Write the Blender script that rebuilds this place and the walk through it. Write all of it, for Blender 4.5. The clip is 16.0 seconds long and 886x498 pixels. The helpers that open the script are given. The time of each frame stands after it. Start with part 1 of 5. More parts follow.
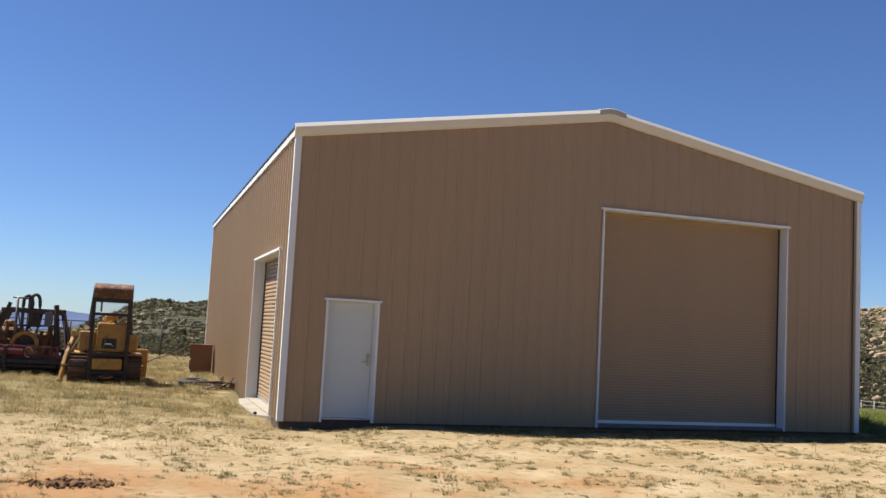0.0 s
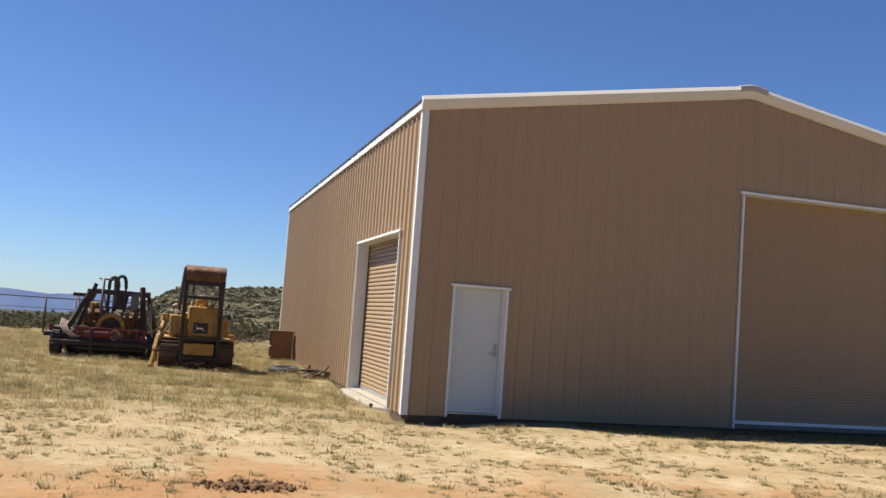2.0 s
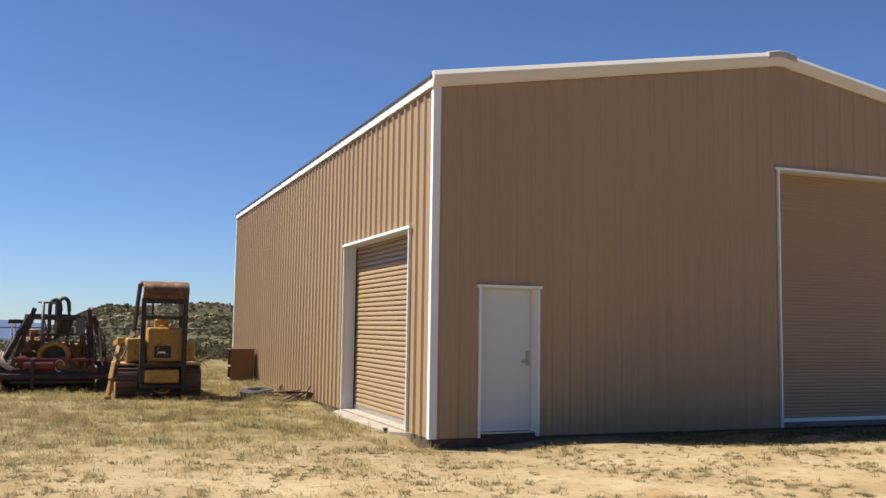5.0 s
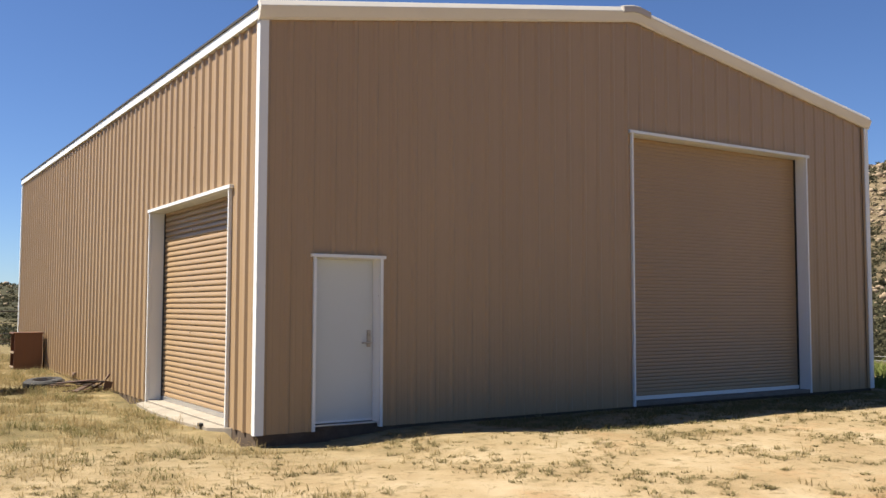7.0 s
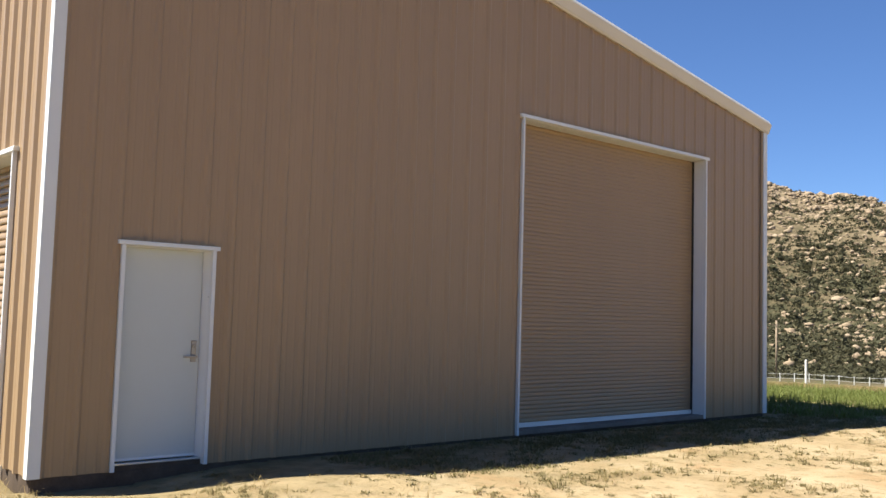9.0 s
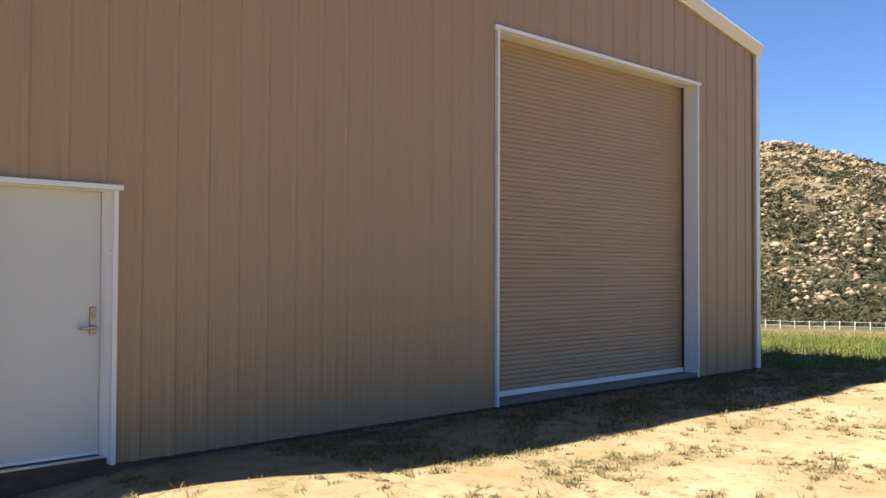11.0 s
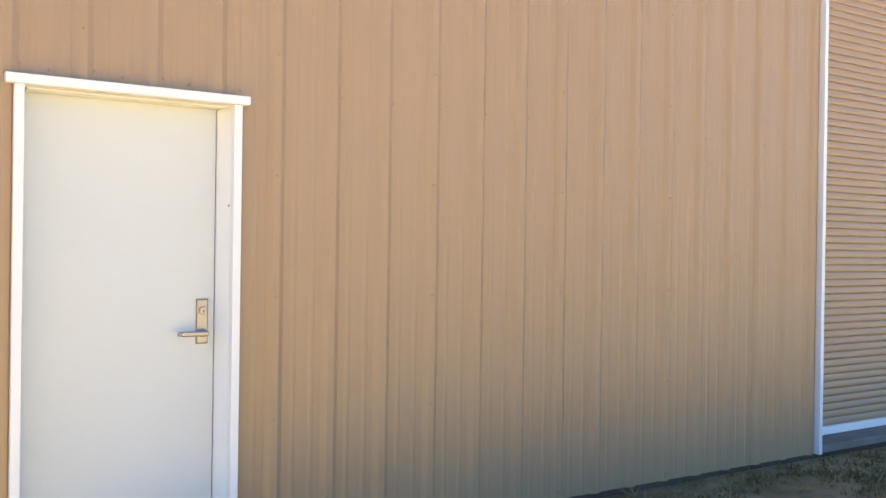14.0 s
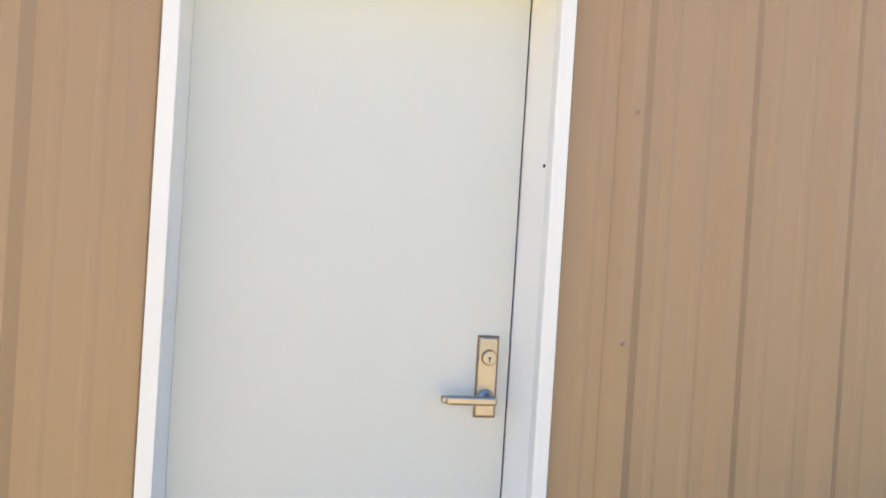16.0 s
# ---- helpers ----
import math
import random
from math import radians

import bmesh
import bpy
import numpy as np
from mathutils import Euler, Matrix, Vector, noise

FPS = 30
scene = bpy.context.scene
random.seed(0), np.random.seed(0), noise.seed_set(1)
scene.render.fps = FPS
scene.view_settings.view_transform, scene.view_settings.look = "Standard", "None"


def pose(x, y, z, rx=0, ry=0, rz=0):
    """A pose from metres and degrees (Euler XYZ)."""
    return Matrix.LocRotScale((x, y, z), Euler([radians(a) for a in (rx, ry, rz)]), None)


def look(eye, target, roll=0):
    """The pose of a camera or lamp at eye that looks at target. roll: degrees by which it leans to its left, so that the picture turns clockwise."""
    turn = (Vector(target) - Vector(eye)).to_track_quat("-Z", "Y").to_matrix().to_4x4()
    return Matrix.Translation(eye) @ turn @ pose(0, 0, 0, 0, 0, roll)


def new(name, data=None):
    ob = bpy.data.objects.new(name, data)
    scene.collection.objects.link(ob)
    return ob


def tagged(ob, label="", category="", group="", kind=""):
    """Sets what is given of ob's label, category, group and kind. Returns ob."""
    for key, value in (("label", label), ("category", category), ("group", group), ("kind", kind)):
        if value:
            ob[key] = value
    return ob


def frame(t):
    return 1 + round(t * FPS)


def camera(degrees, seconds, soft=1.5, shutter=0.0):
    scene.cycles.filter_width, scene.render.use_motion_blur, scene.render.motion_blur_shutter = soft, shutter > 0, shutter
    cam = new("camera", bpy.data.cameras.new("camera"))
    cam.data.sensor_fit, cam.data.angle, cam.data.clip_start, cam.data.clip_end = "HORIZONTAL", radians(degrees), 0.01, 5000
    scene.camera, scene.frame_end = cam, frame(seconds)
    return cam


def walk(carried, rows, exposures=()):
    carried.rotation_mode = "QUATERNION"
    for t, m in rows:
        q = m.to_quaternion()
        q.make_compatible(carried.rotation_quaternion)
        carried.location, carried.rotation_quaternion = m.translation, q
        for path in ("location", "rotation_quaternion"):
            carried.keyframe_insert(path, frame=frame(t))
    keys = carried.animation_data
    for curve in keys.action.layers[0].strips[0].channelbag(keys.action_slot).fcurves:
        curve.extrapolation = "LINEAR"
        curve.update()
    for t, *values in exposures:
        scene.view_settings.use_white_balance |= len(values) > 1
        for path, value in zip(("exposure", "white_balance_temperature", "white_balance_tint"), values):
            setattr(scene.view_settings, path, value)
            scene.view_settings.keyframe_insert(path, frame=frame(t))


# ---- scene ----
# Camera: seconds, eye, then yaw to the left, pitch up and lean in degrees.
cam = camera(51.57, 16.0)
ROWS = [
    (0.0, -2.529, -16.450, 1.722, -18.23, 5.15, 3.05),
    (0.5, -2.839, -16.093, 1.694, -16.78, 4.63, 3.19),
    (1.0, -3.195, -15.610, 1.622, -15.50, 4.17, 4.08),
    (1.5, -3.508, -15.271, 1.627, -16.33, 4.19, 3.81),
    (2.0, -3.775, -14.827, 1.601, -16.08, 4.41, 4.11),
    (2.5, -4.026, -14.423, 1.578, -16.69, 4.12, 4.02),
    (3.0, -4.309, -14.044, 1.585, -17.85, 4.32, 3.44),
    (3.5, -4.440, -13.580, 1.630, -17.60, 5.03, 2.43),
    (4.0, -4.668, -13.201, 1.578, -19.94, 5.33, 1.56),
    (4.2, -4.721, -13.042, 1.592, -20.81, 5.32, 1.40),
    (6.3, -4.460, -11.271, 1.569, -21.65, 4.14, 0.16),
    (6.5, -4.419, -11.094, 1.565, -24.40, 4.15, 0.16),
    (7.0, -4.175, -10.612, 1.556, -32.86, 3.62, 0.13),
    (7.5, -3.809, -10.129, 1.578, -38.26, 3.09, 2.17),
    (8.0, -3.443, -9.620, 1.604, -41.35, 3.64, 2.62),
    (8.5, -3.059, -9.252, 1.574, -40.24, 3.99, 1.95),
    (9.0, -2.752, -8.763, 1.571, -41.02, 4.21, 1.63),
    (9.2, -2.613, -8.602, 1.596, -41.76, 4.13, 1.22),
    (11.3, -1.414, -6.750, 1.540, -44.92, 0.95, 0.35),
    (11.5, -1.296, -6.520, 1.560, -45.12, 0.76, 0.46),
    (12.0, -0.999, -6.085, 1.617, -45.23, 1.22, 1.17),
    (12.5, -0.703, -5.673, 1.611, -44.27, 1.23, 2.08),
    (13.0, -0.411, -5.244, 1.627, -43.52, -0.34, 1.40),
    (13.5, -0.127, -4.841, 1.548, -38.92, -0.26, 0.95),
    (14.0, 0.150, -4.269, 1.524, -32.81, -0.21, 0.81),
    (14.5, 0.457, -3.809, 1.442, -26.86, 0.54, 0.79),
    (15.0, 0.680, -3.291, 1.433, -20.29, 1.07, 2.30),
    (15.5, 0.813, -2.770, 1.461, -15.31, 0.95, 2.82),
    (16.0, 0.973, -2.266, 1.489, -11.20, -0.38, 3.55),
]


def eye_pose(x, y, z, yaw, pitch, lean):
    m = pose(x, y, z, 90 + pitch, 0, yaw)
    return m @ pose(0, 0, 0, 0, 0, lean)


EXPOSURES = [(0.0, 1.08, 6700, 10), (4.0, 1.07, 6800, 10), (6.5, 1.08, 7000, 10), (7.0, 1.2, 7000, 10), (9.2, 1.47, 6700, 7), (11.5, 1.74, 7100, 8), (12.0, 1.73, 7300, 10), (12.5, 2.2, 7600, 9), (13.0, 2.64, 7600, 7),
             (13.5, 2.62, 7600, 6), (14.0, 3.28, 7600, 4), (14.5, 3.43, 7700, 3), (15.0, 3.18, 7600, 3), (16.0, 3.15, 7200, 1)]
walk(cam, [(t, eye_pose(*row)) for t, *row in ROWS], EXPOSURES)

# ---- world, sun ----
SUN = Vector((-0.58, 0.35, 1.0)).normalized()
world = bpy.data.worlds.new("sky")
scene.world = world
world.use_nodes = True
wn, wl = world.node_tree.nodes, world.node_tree.links
sky = wn.new("ShaderNodeTexSky")
sky.sky_type, sky.sun_disc = "NISHITA", False
sky.sun_elevation = math.asin(SUN.z)
sky.sun_rotation = math.atan2(SUN.x, SUN.y)
sky.altitude, sky.air_density, sky.dust_density, sky.ozone_density = 1500, 1.0, 0.25, 3.0
tint = wn.new("ShaderNodeMix")
tint.data_type, tint.blend_type = "RGBA", "MULTIPLY"
tint.inputs[0].default_value, tint.inputs[7].default_value = 1.0, (0.76, 0.97, 1.34, 1)
wl.new(sky.outputs[0], tint.inputs[6])
wl.new(tint.outputs[2], wn["Background"].inputs[0])
wn["Background"].inputs[1].default_value = 0.043
sun = new("sun", bpy.data.lights.new("sun", "SUN"))
sun.data.energy, sun.data.angle, sun.data.color = 5.0, radians(0.53), (1.0, 0.965, 0.90)
sun.matrix_world = look((0, 0, 60), Vector((0, 0, 60)) - SUN)


# ---- materials ----
def shader(name):
    m = bpy.data.materials.new(name)
    m.use_nodes = True
    nt = m.node_tree
    return m, nt, nt.nodes["Principled BSDF"]


def ramp(nt, src, stops):
    r = nt.nodes.new("ShaderNodeValToRGB")
    el = r.color_ramp.elements
    while len(el) < len(stops):
        el.new(0.5)
    for e, (p, c) in zip(el, stops):
        e.position, e.color = p, (*c, 1) if len(c) == 3 else c
    nt.links.new(src, r.inputs[0])
    return r.outputs[0]


def noise_out(nt, scale, detail=4, rough=0.55, stretch=(1, 1, 1), coord="Object"):
    tc, mp, nz = nt.nodes.new("ShaderNodeTexCoord"), nt.nodes.new("ShaderNodeMapping"), nt.nodes.new("ShaderNodeTexNoise")
    mp.inputs["Scale"].default_value = stretch
    nt.links.new(tc.outputs[coord], mp.inputs[0])
    nt.links.new(mp.outputs[0], nz.inputs["Vector"])
    nz.inputs["Scale"].default_value, nz.inputs["Detail"].default_value, nz.inputs["Roughness"].default_value = scale, detail, rough
    return nz.outputs["Fac"]


def mixed(nt, fac, a, b, mode="MIX"):
    mx = nt.nodes.new("ShaderNodeMix")
    mx.data_type, mx.blend_type = "RGBA", mode
    for socket, v in ((mx.inputs[0], fac), (mx.inputs[6], a), (mx.inputs[7], b)):
        if isinstance(v, bpy.types.NodeSocket):
            nt.links.new(v, socket)
        elif isinstance(v, tuple):
            socket.default_value = (*v, 1)
        else:
            socket.default_value = v
    return mx.outputs[2]


def bumped(nt, bsdf, src, strength, distance=0.01):
    b = nt.nodes.new("ShaderNodeBump")
    b.inputs["Strength"].default_value, b.inputs["Distance"].default_value = strength, distance
    nt.links.new(src, b.inputs["Height"])
    nt.links.new(b.outputs[0], bsdf.inputs["Normal"])


def painted(name, colour, rough=0.5, metal=0.0, wear=None, amount=0.5, grain=30.0, vary=0.08, bump=0.1, stretch=(1, 1, 1), broad=1.3):
    """Paint or metal with broad fading, fine grain and, where given, worn patches of another colour."""
    m, nt, bsdf = shader(name)
    dark, light = tuple(c * (1 - vary) for c in colour), tuple(min(1, c * (1 + vary)) for c in colour)
    col = ramp(nt, noise_out(nt, broad, 5, 0.6, stretch), [(0.3, dark), (0.7, light)])
    fine = noise_out(nt, grain, 3, 0.6, stretch)
    col = mixed(nt, 0.25, col, ramp(nt, fine, [(0.3, dark), (0.7, light)]))
    if wear:
        mask = ramp(nt, noise_out(nt, 5.0, 8, 0.7), [(amount, (0, 0, 0)), (min(1, amount + 0.12), (1, 1, 1))])
        col = mixed(nt, mask, col, wear)
    info = nt.nodes.new("ShaderNodeObjectInfo")
    col = mixed(nt, 0.12, col, ramp(nt, info.outputs["Random"], [(0, dark), (1, light)]))
    nt.links.new(col, bsdf.inputs["Base Color"])
    nt.links.new(ramp(nt, fine, [(0.2, (rough * 0.8,) * 3), (0.8, (min(1, rough * 1.2),) * 3)]), bsdf.inputs["Roughness"])
    bsdf.inputs["Metallic"].default_value = metal
    bumped(nt, bsdf, fine, bump, 0.004)
    return m


def natural(name, colours, scale, grain, rough=0.9, bump=0.5, distance=0.02, per_island=True, leaf=0.0):
    """Ground stuff, rock or leaf in a few colours."""
    m, nt, bsdf = shader(name)
    n = len(colours)
    stops = [(0.3 + 0.4 * i / max(1, n - 1), c) for i, c in enumerate(colours)]
    col = ramp(nt, noise_out(nt, scale, 6, 0.65), stops)
    if per_island:
        geo = nt.nodes.new("ShaderNodeNewGeometry")
        col = mixed(nt, 0.6, col, ramp(nt, geo.outputs["Random Per Island"], [(i / max(1, n - 1), c) for i, c in enumerate(colours)]))
    fine = noise_out(nt, grain, 5, 0.7)
    col = mixed(nt, 0.3, col, ramp(nt, fine, stops))
    nt.links.new(col, bsdf.inputs["Base Color"])
    bsdf.inputs["Roughness"].default_value = rough
    bsdf.inputs["Specular IOR Level"].default_value = 0.2
    bumped(nt, bsdf, fine, bump, distance)
    if leaf:
        # thin leaves let sunlight through
        thin, both = nt.nodes.new("ShaderNodeBsdfTranslucent"), nt.nodes.new("ShaderNodeMixShader")
        nt.links.new(col, thin.inputs["Color"])
        both.inputs[0].default_value = leaf
        nt.links.new(bsdf.outputs[0], both.inputs[1])
        nt.links.new(thin.outputs[0], both.inputs[2])
        nt.links.new(both.outputs[0], nt.nodes["Material Output"].inputs[0])
    return m


TAN = painted("tan_wall_paint", (0.302, 0.202, 0.112), 0.45, vary=0.05, grain=12, bump=0.12, stretch=(1, 1, 0.15), broad=0.6)
CURTAIN = painted("tan_door_paint", (0.302, 0.201, 0.109), 0.42, vary=0.05, grain=25, bump=0.05)
WHITE = painted("white_trim_paint", (0.63, 0.64, 0.635), 0.4, vary=0.03, grain=40, bump=0.05)
STONE = painted("stone_trim_paint", (0.56, 0.525, 0.465), 0.4, vary=0.04, grain=20, bump=0.06)
CAP = painted("grey_cap_metal", (0.34, 0.31, 0.28), 0.4, vary=0.05, grain=20, bump=0.06)
DOOR = painted("white_door_paint", (0.485, 0.512, 0.50), 0.38, vary=0.025, grain=60, bump=0.06)
GALV = painted("galvanised_roof", (0.55, 0.55, 0.54), 0.35, 0.8, vary=0.08)
NICKEL = painted("satin_nickel", (0.37, 0.335, 0.29), 0.38, 0.95, vary=0.04, grain=200, bump=0.02)
SCREW = painted("dull_screw_head", (0.29, 0.20, 0.125), 0.5, 0.2, vary=0.1)
BRONZE = painted("dark_lock_edge", (0.22, 0.15, 0.10), 0.4, 0.8, vary=0.05)
ALUM = painted("aluminium", (0.6, 0.6, 0.6), 0.35, 0.9, vary=0.06)
SEALER = painted("dark_gap", (0.03, 0.027, 0.024), 0.8, vary=0.1)
CONCRETE = natural("concrete", [(0.22, 0.19, 0.15), (0.29, 0.255, 0.205), (0.35, 0.315, 0.26)], 2.5, 60, 0.85, 0.25, 0.004, False)
# Darker copy of CONCRETE: the front sill's shade is put into the colour.
SILL = natural("weathered_concrete_sill", [(0.13, 0.11, 0.09), (0.18, 0.155, 0.13), (0.23, 0.20, 0.17)], 2.5, 60, 0.9, 0.3, 0.005, False)
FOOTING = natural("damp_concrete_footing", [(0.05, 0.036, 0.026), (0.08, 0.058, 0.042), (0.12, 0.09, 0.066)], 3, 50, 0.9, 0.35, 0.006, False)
YELLOW = painted("faded_yellow_paint", (0.33, 0.175, 0.032), 0.55, wear=(0.12, 0.058, 0.024), amount=0.53, vary=0.25, broad=3)
GRIMY = painted("grimy_yellow_paint", (0.23, 0.11, 0.026), 0.65, wear=(0.07, 0.035, 0.018), amount=0.5, vary=0.25, broad=4)
RUSTY = painted("rusted_brown_steel", (0.20, 0.095, 0.045), 0.8, 0.2, wear=(0.33, 0.16, 0.07), amount=0.55, vary=0.25, broad=4, bump=0.3)
CANOPY = painted("burnt_rusted_canopy", (0.10, 0.048, 0.026), 0.75, 0.1, wear=(0.29, 0.145, 0.07), amount=0.5, vary=0.4, broad=6, bump=0.3)
BLACK = painted("black_frame_paint", (0.018, 0.013, 0.011), 0.7, wear=(0.085, 0.042, 0.022), amount=0.56, vary=0.25)
RIGSTEEL = painted("oily_brown_steel", (0.022, 0.015, 0.012), 0.65, wear=(0.07, 0.034, 0.02), amount=0.5, vary=0.3, broad=4)
TRACK = painted("track_steel", (0.10, 0.062, 0.045), 0.65, 0.5, wear=(0.20, 0.10, 0.05), amount=0.55, vary=0.25)
RUBBER = painted("old_rubber", (0.028, 0.027, 0.026), 0.85, vary=0.2, bump=0.3)
RED = painted("faded_red_paint", (0.145, 0.017, 0.016), 0.5, wear=(0.15, 0.05, 0.035), amount=0.6, vary=0.12)
GREYST = painted("weathered_grey_steel", (0.13, 0.12, 0.115), 0.55, 0.4, wear=(0.14, 0.07, 0.04), amount=0.6, vary=0.2)
HOSE = painted("dusty_pink_hose", (0.42, 0.30, 0.25), 0.7, vary=0.12)
CABINET = painted("brown_stained_wood", (0.13, 0.055, 0.027), 0.6, wear=(0.20, 0.10, 0.05), amount=0.62, vary=0.2, stretch=(1, 1, 0.2), broad=4)
OLDWOOD = painted("grey_old_wood", (0.24, 0.18, 0.12), 0.85, vary=0.25, stretch=(6, 1, 1), bump=0.4)
POST = painted("fence_pipe", (0.06, 0.05, 0.045), 0.7, 0.3, vary=0.2)
VINYL = painted("white_fence_rail", (0.55, 0.54, 0.50), 0.5, vary=0.04)
PALE = painted("pale_paint", (0.75, 0.73, 0.68), 0.5, vary=0.05)
ROCK = natural("granite_boulder", [(0.17, 0.122, 0.078), (0.25, 0.188, 0.124), (0.35, 0.272, 0.19)], 0.4, 2.5, 0.9, 0.6, 0.2)
BRUSH = natural("chaparral_leaf", [(0.052, 0.053, 0.028), (0.08, 0.076, 0.041), (0.125, 0.11, 0.065)], 0.5, 4, 0.85, 0.6, 0.2, leaf=0.3)
DRYGRASS = natural("dry_grass_blade", [(0.275, 0.192, 0.083), (0.345, 0.262, 0.13), (0.155, 0.122, 0.05)], 0.6, 8, 0.8, 0.1, 0.002, leaf=0.45)
WEED = natural("green_weed_leaf", [(0.105, 0.098, 0.038), (0.155, 0.138, 0.056), (0.23, 0.188, 0.086)], 0.8, 8, 0.75, 0.1, 0.002, leaf=0.45)
FORB = natural("withered_forb_leaf", [(0.15, 0.13, 0.058), (0.23, 0.188, 0.09), (0.32, 0.255, 0.135)], 0.8, 8, 0.8, 0.1, 0.002, leaf=0.5)
LUSH = natural("lush_weed_leaf", [(0.095, 0.125, 0.028), (0.145, 0.175, 0.044), (0.215, 0.215, 0.078)], 0.8, 8, 0.7, 0.1, 0.002, leaf=0.45)


def ground_material():
    """Pale sand with ochre dirt, pebbles and dry litter; farther out scrub-coloured earth."""
    m, nt, bsdf = shader("sandy_ground")
    sand = ramp(nt, noise_out(nt, 0.9, 8, 0.65), [(0.30, (0.245, 0.173, 0.09)), (0.5, (0.32, 0.24, 0.137)), (0.68, (0.385, 0.303, 0.19))])
    col = sand
    # straw-covered yard beside and behind the shed, by distance from the bare drive
    tc, sep = nt.nodes.new("ShaderNodeTexCoord"), nt.nodes.new("ShaderNodeSeparateXYZ")
    nt.links.new(tc.outputs["Object"], sep.inputs[0])

    def span(out, lo, hi):
        r = nt.nodes.new("ShaderNodeMapRange")
        r.inputs["From Min"].default_value, r.inputs["From Max"].default_value = lo, hi
        nt.links.new(out, r.inputs[0])
        return r.outputs[0]

    def maths(op, a, b):
        k = nt.nodes.new("ShaderNodeMath")
        k.operation = op
        for s, v in zip(k.inputs, (a, b)):
            if isinstance(v, bpy.types.NodeSocket):
                nt.links.new(v, s)
            else:
                s.default_value = v
        return k.outputs[0]

    # ochre dirt where the drive has been dug
    band = maths("MULTIPLY", span(sep.outputs["Y"], -10.5, -8.0), span(sep.outputs["Y"], -4.6, -6.2))
    band = maths("MULTIPLY", band, span(sep.outputs["X"], 4.0, -1.0))
    dirt = ramp(nt, maths("ADD", noise_out(nt, 0.4, 6, 0.65), maths("MULTIPLY", band, 0.22)), [(0.56, (0, 0, 0)), (0.72, (1, 1, 1))])
    col = mixed(nt, dirt, col, (0.29, 0.16, 0.073))
    litter = ramp(nt, noise_out(nt, 7, 8, 0.75), [(0.53, (0, 0, 0)), (0.63, (1, 1, 1))])
    col = mixed(nt, maths("MULTIPLY", litter, 0.85), col, (0.17, 0.13, 0.062))
    patch = noise_out(nt, 0.35, 6, 0.7)
    yard = span(maths("ADD", sep.outputs["Y"], maths("MULTIPLY", patch, 9.0)), 1.0, 6.5)
    straw = ramp(nt, noise_out(nt, 2.2, 8, 0.7), [(0.35, (0.075, 0.064, 0.026)), (0.5, (0.145, 0.116, 0.05)), (0.62, (0.26, 0.20, 0.10))])
    col = mixed(nt, maths("MULTIPLY", yard, 0.85), col, straw)
    length = nt.nodes.new("ShaderNodeVectorMath")
    length.operation = "LENGTH"
    nt.links.new(tc.outputs["Object"], length.inputs[0])
    far = maths("MAXIMUM", span(length.outputs["Value"], 120, 160), maths("MULTIPLY", span(sep.outputs["Y"], 24, 36), span(sep.outputs["X"], 12, 2)))
    coarse = maths("ADD", maths("MULTIPLY", noise_out(nt, 0.05, 8, 0.75), 0.55), maths("MULTIPLY", noise_out(nt, 0.5, 8, 0.75), 0.45))
    coarse = maths("ADD", coarse, maths("MULTIPLY", maths("MULTIPLY", span(sep.outputs["Z"], -2, 22), span(sep.outputs["X"], 60, 110)), 0.15))
    scrub = ramp(nt, coarse, [(0.43, (0.028, 0.030, 0.016)), (0.52, (0.048, 0.045, 0.023)), (0.60, (0.095, 0.074, 0.042)), (0.70, (0.165, 0.126, 0.077))])
    col = mixed(nt, far, col, scrub)
    nt.links.new(col, bsdf.inputs["Base Color"])
    bsdf.inputs["Roughness"].default_value = 0.95
    bsdf.inputs["Specular IOR Level"].default_value = 0.15
    both = maths("ADD", noise_out(nt, 2.5, 6, 0.6), maths("MULTIPLY", noise_out(nt, 22, 6, 0.7), 0.5))
    bumped(nt, bsdf, both, 0.8, 0.06)
    return m


GROUND = ground_material()


# ---- mesh helpers ----
def link_mesh(name, bm, material, parent=None):
    me = bpy.data.meshes.new(name)
    bm.normal_update()
    bm.to_mesh(me)
    bm.free()
    me.materials.append(material)
    ob = new(name, me)
    ob.parent = parent
    return ob


def part(name, bm, material, parent, label=""):
    return tagged(link_mesh(name, bm, material, parent), label)


def again(ob, parent, m):
    """Another piece on the same mesh."""
    o = new(ob.name.split(".")[0], ob.data)
    o.parent, o.matrix_local = parent, m
    return o


def thing(name, m, label, category, group="", kind=""):
    e = new(name)
    e.empty_display_size = 0.2
    e.matrix_world = m
    return tagged(e, label, category, group, kind)


def add_box(bm, x0, x1, y0, y1, z0, z1, bevel=0.0, m=None):
    made = bmesh.ops.create_cube(bm, size=1.0)["verts"]
    bmesh.ops.transform(bm, matrix=Matrix.LocRotScale(((x0 + x1) / 2, (y0 + y1) / 2, (z0 + z1) / 2), None, (abs(x1 - x0), abs(y1 - y0), abs(z1 - z0))), verts=made)
    if bevel:
        edges = list({e for v in made for e in v.link_edges})
        made = [v for v in bmesh.ops.bevel(bm, geom=edges, offset=bevel, segments=2, affect="EDGES", profile=0.5)["verts"]]
        made = list({v for v in made})
    if m is not None:
        bmesh.ops.transform(bm, matrix=m, verts=made)
    return bm


def box(x0, x1, y0, y1, z0, z1, bevel=0.0, m=None):
    return add_box(bmesh.new(), x0, x1, y0, y1, z0, z1, bevel, m)


